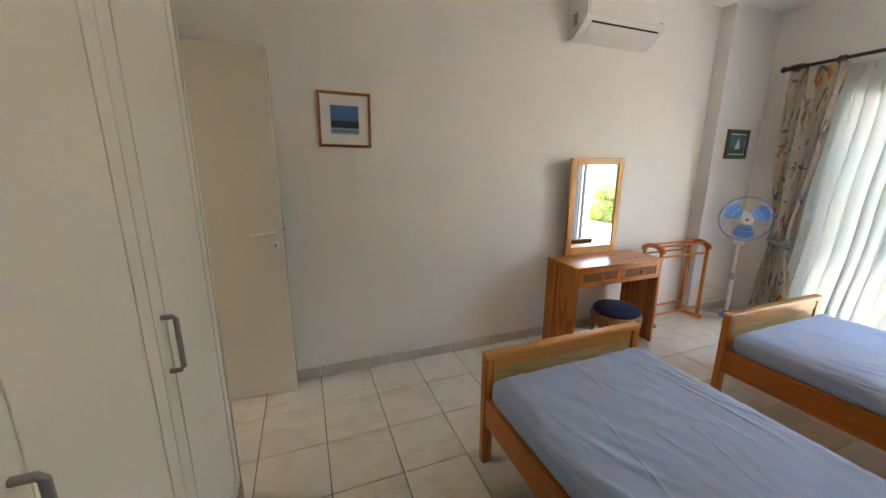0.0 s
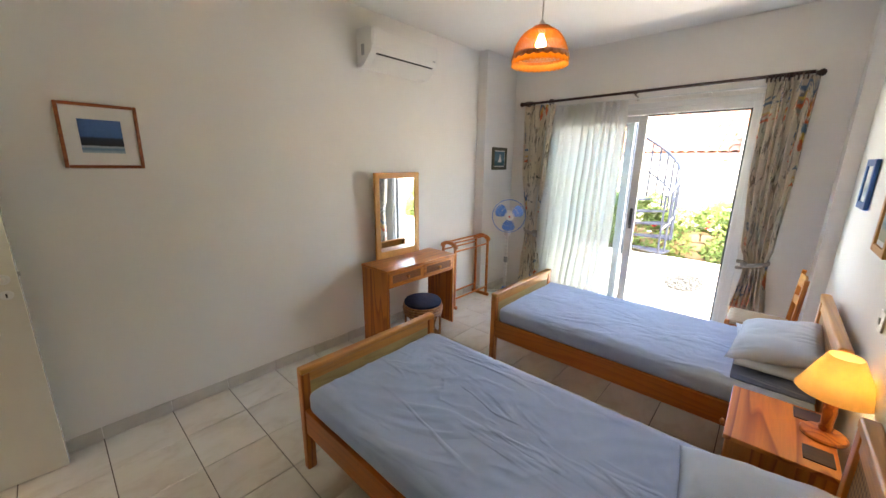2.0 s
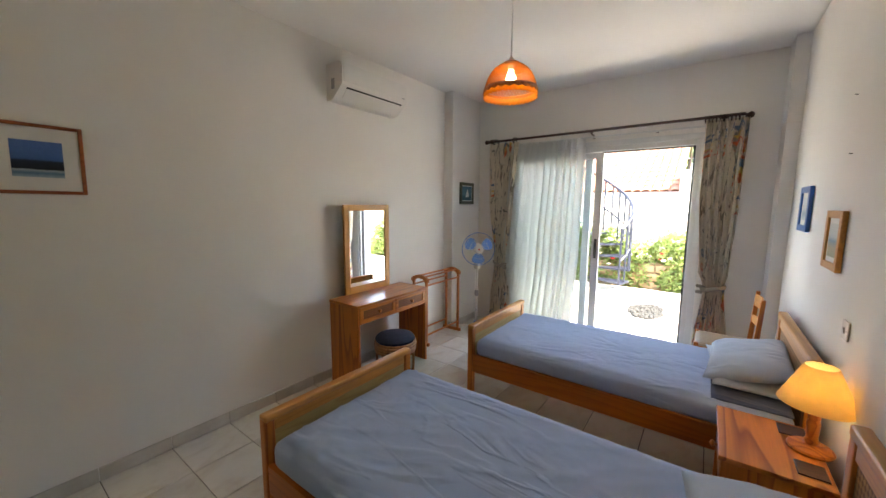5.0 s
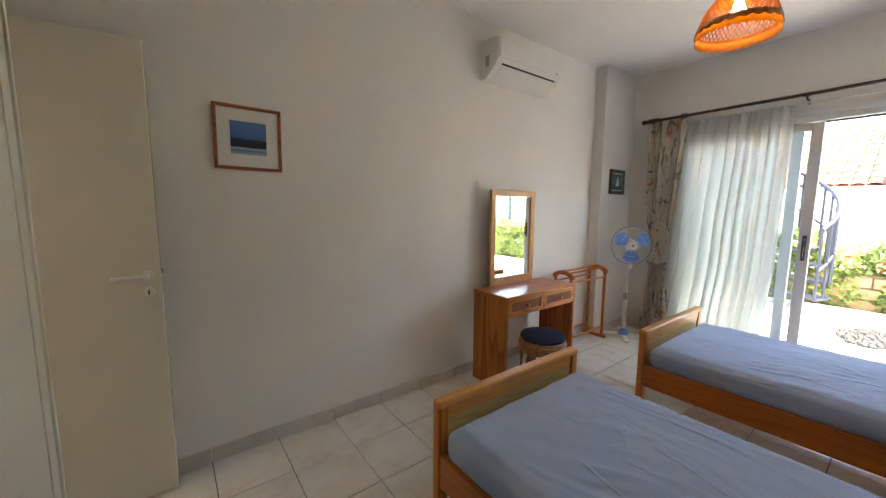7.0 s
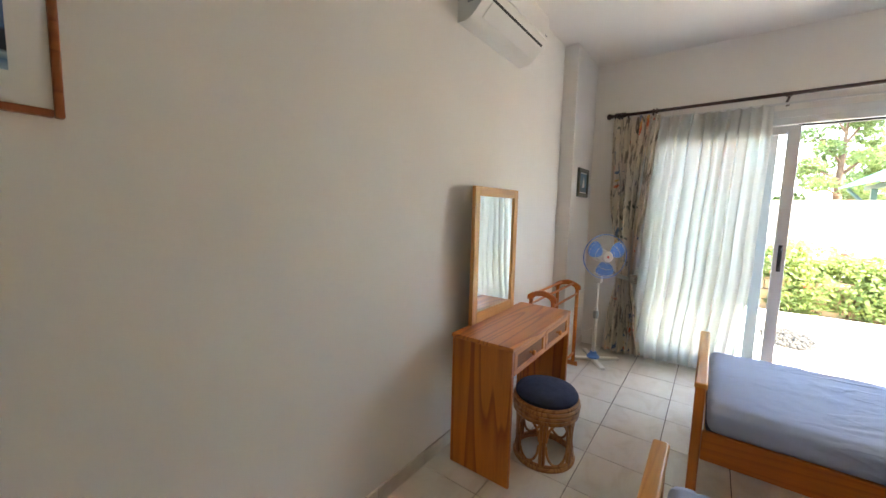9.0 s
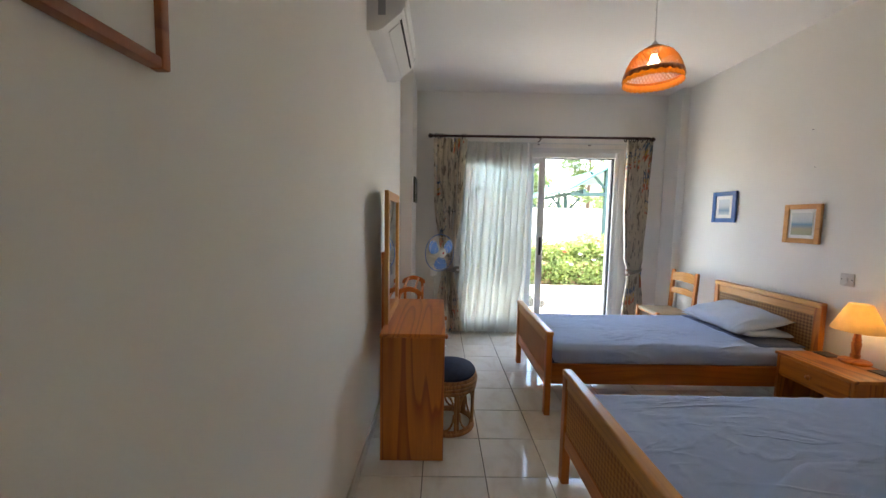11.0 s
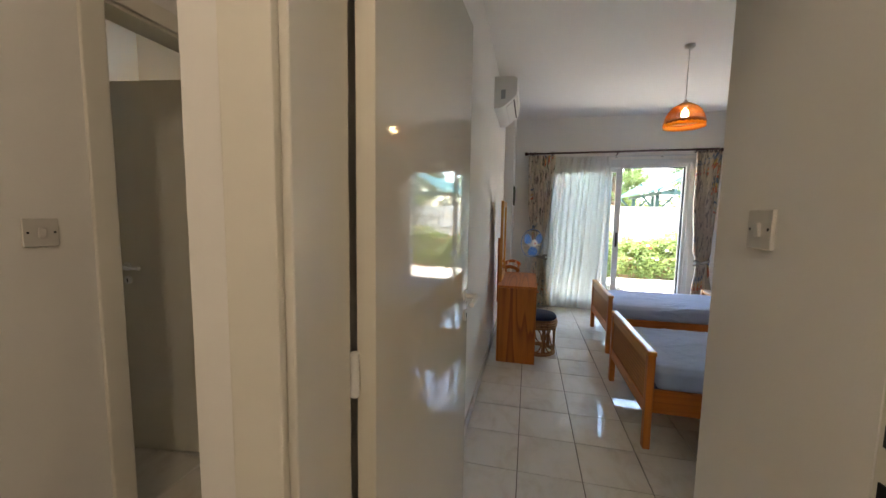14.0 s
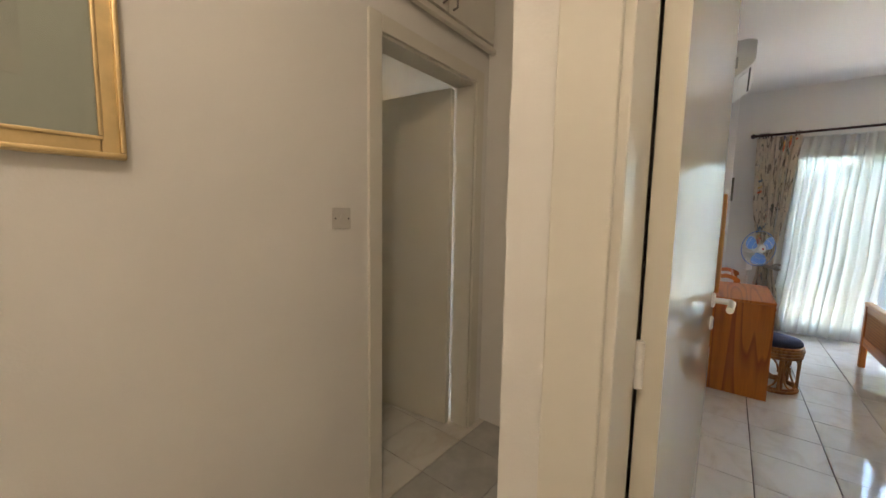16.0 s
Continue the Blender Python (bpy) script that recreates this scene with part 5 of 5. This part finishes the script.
def foliage(bm, rng, centre, size, count, leaf, shell=0.55):
    """Many small bent leaves filling an uneven mass."""
    vs_, fs = [], []
    for _ in range(count):
        d = Vector((rng.gauss(0, 1), rng.gauss(0, 1), rng.gauss(0, 1))).normalized()
        r = shell + (1 - shell) * rng.random() ** 0.6
        p = Vector(centre) + Vector((d.x * size[0], d.y * size[1], d.z * size[2])) * r * (1 + 0.35 * noise.noise(d * 2.3 + Vector(centre)))
        m = Euler((rng.uniform(-1.2, 1.2), rng.uniform(-1.2, 1.2), rng.uniform(0, 6.28))).to_matrix()
        s = leaf * rng.uniform(0.6, 1.3)
        q = [p + m @ Vector(c) * s for c in ((0, -0.5, 0), (0.30, 0, 0.10), (0, 0.55, -0.06), (-0.30, 0, 0.10))]
        n0 = len(vs_)
        vs_ += q
        fs += [(n0, n0 + 1, n0 + 2), (n0, n0 + 2, n0 + 3)]
    bm[0].extend(vs_), bm[1].extend(fs)


def foliage_mesh(name, store, mat):
    verts, faces = store
    me = bpy.data.meshes.new(name)
    me.from_pydata([tuple(p) for p in verts], [], faces)
    me.materials.append(mat)
    return me


def grow(rng, clumps, leaf):
    vs_all, fs_all = [], []
    for centre, size, count in clumps:
        st_ = ([], [])
        foliage(st_, rng, centre, size, count, leaf)
        o = len(vs_all)
        vs_all += st_[0]
        fs_all += [tuple(i + o for i in f) for f in st_[1]]
    return vs_all, fs_all


rng = random.Random(11)
for y in [-5.6 + 0.62 * i for i in range(14)]:
    hd = thing("hedge_bush", (8.95, y, GZ), "sunlit leafy green garden bush over the stone wall", "bush", "hedge bushes")
    clumps = [((rng.uniform(-0.22, 0.12), rng.uniform(-0.30, 0.30), rng.uniform(0.45, 0.92)), (rng.uniform(0.20, 0.32), rng.uniform(0.22, 0.36), rng.uniform(0.16, 0.30)), 330) for _ in range(6)]
    clumps += [((-0.30, rng.uniform(-0.3, 0.3), rng.uniform(0.12, 0.40)), (0.15, 0.26, 0.24), 260) for _ in range(6 if y < -2.5 else 3)]
    o = new("crown", foliage_mesh("crown", grow(rng, clumps, 0.075), M["leaf"]))
    o.parent = hd
    for _ in range(3):
        yy = rng.uniform(-0.25, 0.25)
        part("stem", tube(B(), [(rng.uniform(-0.02, 0.1), yy * 0.4, 0.0), (rng.uniform(-0.1, 0.05), yy, 0.45), (rng.uniform(-0.2, 0.0), yy * 1.3, 0.75)], 0.012, 6, taper=[0.016, 0.011, 0.005]), M["bark"], hd)
    for _ in range(5):
        p = Vector((rng.uniform(-0.50, -0.2), rng.uniform(-0.32, 0.32), rng.uniform(0.35, 0.98)))
        bm = lathe(B(), [(0.008, -0.01), (0.035, 0.0), (0.042, 0.015), (0.020, 0.022), (0.004, 0.018)], 8, p)
        part("flower", bm, M["red_flower"] if rng.random() < 0.25 else M["rose"], hd)

# fence wall with raised bands
fw = thing("boundary_wall", (10.6, 0, GZ), "tall cream rendered boundary wall with raised bands", "wall")
part("wall", box(B(), 0, 0.2, -14, 4.5, 0, 1.72), M["render_white"], fw)
for z in (0.30, 0.66, 1.02, 1.38):
    part("band", slab(B(), [(-0.075, z), (0.0, z + 0.02), (0.0, z + 0.345), (-0.025, z + 0.345)], -14, 4.5, "y"), M["render_white"], fw, "cream overlapping horizontal band", smooth=False)
for y in (-12.2, -9.8, -7.4, -5.0, -2.6, -0.2, 2.2):
    part("pier", box(B(), -0.10, -0.0, y, y + 0.16, 0, 1.76, 0.01, 1), M["render_cream"], fw)

# neighbour's house with a pantile roof
hs = thing("neighbour_house", (14.0, 3.2, GZ), "cream neighbouring house with a low terracotta tiled roof", "house")
part("wall", box(B(), 0.5, 8.0, -4.6, 5.5, 0, 2.02), M["render_cream"], hs)
part("fascia", box(B(), -0.02, 0.06, -5.0, 6.0, 1.80, 1.97), M["grey_plastic"], hs, "grey gutter and fascia board")
part("soffit", box(B(), 0.06, 0.5, -5.0, 6.0, 1.93, 1.97), M["render_white"], hs)
verts, faces = [], []
cols, rws = 44, 13
for r in range(rws):
    for c in range(cols):
        y0 = -5.0 + 0.25 * c
        for j in range(7):
            a = math.pi * j / 6
            yy, zz = y0 + 0.125 - 0.118 * math.cos(a), 0.055 * math.sin(a)
            for xx in (0.38 * r - 0.04, 0.38 * r + 0.40):
                verts.append((xx * 0.90, yy, 1.98 + 0.44 * xx + zz + (0.03 if xx < 0.38 * r else 0.0)))
        n0 = len(verts) - 14
        faces += [(n0 + 2 * j, n0 + 2 * j + 2, n0 + 2 * j + 3, n0 + 2 * j + 1) for j in range(6)]
me = bpy.data.meshes.new("roof_tiles")
me.from_pydata(verts, [], faces)
me.materials.append(M["roof"])
o = new("roof_tiles", me)
o.parent = hs
tagged(o, "sun-bleached terracotta pantiles", kind="stuff")
part("roof_deck", slab(B(), [(0.0, 1.955), (4.45, 4.14), (4.45, 4.05), (0.0, 1.90)], -5.0, 6.0, "y"), M["roof"], hs)
part("gable_wall", box(B(), -0.1, 3.0, -5.35, -5.0, 0.0, 2.60), M["render_white"], hs)

# spiral stair
ss = thing("spiral_staircase", (8.15, -0.72, GZ + 0.03), "blue-grey painted steel spiral staircase on the terrace", "staircase")
part("pole", tube(B(), [(0, 0, 0), (0, 0, 3.4)], 0.045, 14), M["stair_blue"], ss)
rail, rail2 = [], []
for i in range(15):
    a0 = radians(-118 + 24 * i)
    z = 0.20 * (i + 1)
    n = 5
    pts = [(0.04 * math.cos(a0), 0.04 * math.sin(a0))] + [(0.78 * math.cos(a0 + radians(28) * q / n), 0.78 * math.sin(a0 + radians(28) * q / n)) for q in range(n + 1)]
    part("tread", slab(B(), pts, z - 0.03, z, "z"), M["stair_blue"], ss, smooth=False)
    for q in (0.0, 0.5):
        a = a0 + radians(24) * q
        zz = z + 0.2 * q
        part("baluster", tube(B(), [(0.76 * math.cos(a), 0.76 * math.sin(a), z - 0.03), (0.76 * math.cos(a), 0.76 * math.sin(a), zz + 0.92)], 0.016, 6), M["stair_blue"], ss)
        rail.append((0.76 * math.cos(a), 0.76 * math.sin(a), zz + 0.92))
part("handrail", tube(B(), rail, 0.026, 8), M["stair_blue"], ss)
part("lower_rail", tube(B(), [(x, y, z - 0.55) for x, y, z in rail], 0.016, 6), M["stair_blue"], ss)

# green pergola
pg = thing("pergola", (13.2, -4.05, GZ - 0.32), "green timber pergola with turquoise roof sheets", "pergola", rz=-90.0)
for x, y, h in ((0, 0.9, 2.42), (0, -1.6, 2.42), (0.62, -2.85, 3.02), (0.62, 0.9, 3.02), (2.6, -2.85, 3.0), (2.6, 0.9, 3.0)):
    part("post", box(B(), x - 0.05, x + 0.05, y - 0.05, y + 0.05, 0, h, 0.006, 1), M["pergola"], pg)
    for s in (1, -1):
        part("brace", tube(B(), [(x, y, h - 0.50), (x + 0.42 * s, y, h - 0.04 if h > 2.5 or s > 0 else h)], 0.035, 6), M["pergola"], pg)
for x, h in ((0, 2.42), (0.62, 3.0), (2.6, 2.98)):
    part("beam", box(B(), x - 0.04, x + 0.04, -3.0, 1.5, h, h + 0.10, 0.006, 1), M["pergola"], pg)
part("beam", box(B(), -0.3, 2.8, -2.89, -2.81, 2.36, 2.45, 0.006, 1), M["pergola"], pg)
part("roof_sheet", slab(B(), [(-0.45, 2.46), (0.66, 3.10), (0.66, 3.14), (-0.45, 2.50)], -3.1, 1.6, "y"), M["awning"], pg, "turquoise sloping roof sheet", smooth=False)
part("roof_sheet", slab(B(), [(0.67, 3.10), (3.0, 3.06), (3.0, 3.10), (0.67, 3.14)], -3.1, 1.6, "y"), M["awning"], pg, "turquoise flat roof sheet", smooth=False)
for y in (-2.0, -1.2, -0.4, 0.4, 1.2):
    part("rafter", tube(B(), [(-0.3, y, 2.50), (0.62, y, 3.04)], 0.03, 6), M["pergola"], pg)


# trees
def tree(place, high, wide, label, seed):
    rng = random.Random(seed)
    t = thing("tree", place, label, "tree", "trees")
    part("trunk", tube(B(), [(0, 0, 0), (0.05, 0.03, high * 0.35), (-0.05, 0.06, high * 0.65), (0, 0, high * 0.95)], 0.1, 10, taper=[0.16, 0.12, 0.08, 0.02]), M["bark"], t)
    clumps = []
    for i in range(26):
        f = 0.28 + 0.70 * i / 25
        a = rng.uniform(0, math.tau)
        r = wide * (1 - 0.75 * (f - 0.28)) * rng.uniform(0.35, 1.0)
        c = (r * math.cos(a), r * math.sin(a), high * f)
        clumps.append((c, (wide * 0.26, wide * 0.26, wide * 0.16), 420))
        if i % 2:
            part("limb", tube(B(), [(0, 0, high * f * 0.86), (c[0] * 0.6, c[1] * 0.6, high * f * 0.95), c], 0.03, 6, taper=[0.05, 0.03, 0.008]), M["bark"], t)
    o = new("crown", foliage_mesh("crown", grow(rng, clumps, 0.115), M["pine_leaf"]))
    o.parent = t
    return t


tree((19.0, -4.4, GZ), 5.2, 1.7, "feathery green conifer behind the boundary wall", 31)
tree((21.0, -8.6, GZ), 6.0, 2.2, "tall green garden tree behind the pergola", 32)
tree((24.0, -1.6, GZ), 5.0, 1.8, "green tree beyond the neighbouring house", 33)
tree((26.0, -13.0, GZ), 5.2, 2.4, "broad green tree in the far garden", 34)
tree((24.0, -6.2, GZ), 4.2, 2.0, "low green tree seen beyond the pergola", 35)


# ---- floor tiles ----
P = 0.331
full = mesh_of("tile", box(B(), -P / 2 + 0.0022, P / 2 - 0.0022, -P / 2 + 0.0022, P / 2 - 0.0022, -0.010, 0.0, 0.0012, 1), M["tile"])
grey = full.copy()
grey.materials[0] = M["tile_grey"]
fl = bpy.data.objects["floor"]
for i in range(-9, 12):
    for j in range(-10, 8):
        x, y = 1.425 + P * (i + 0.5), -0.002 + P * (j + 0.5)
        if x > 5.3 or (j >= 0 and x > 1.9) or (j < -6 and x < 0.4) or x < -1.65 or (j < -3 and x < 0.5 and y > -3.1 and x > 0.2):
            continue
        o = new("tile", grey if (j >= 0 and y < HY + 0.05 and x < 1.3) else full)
        o.parent = fl
        o.matrix_basis = pose(x, y, rng.uniform(-0.0004, 0.0004), 0, 0, rng.choice((0, 180)))
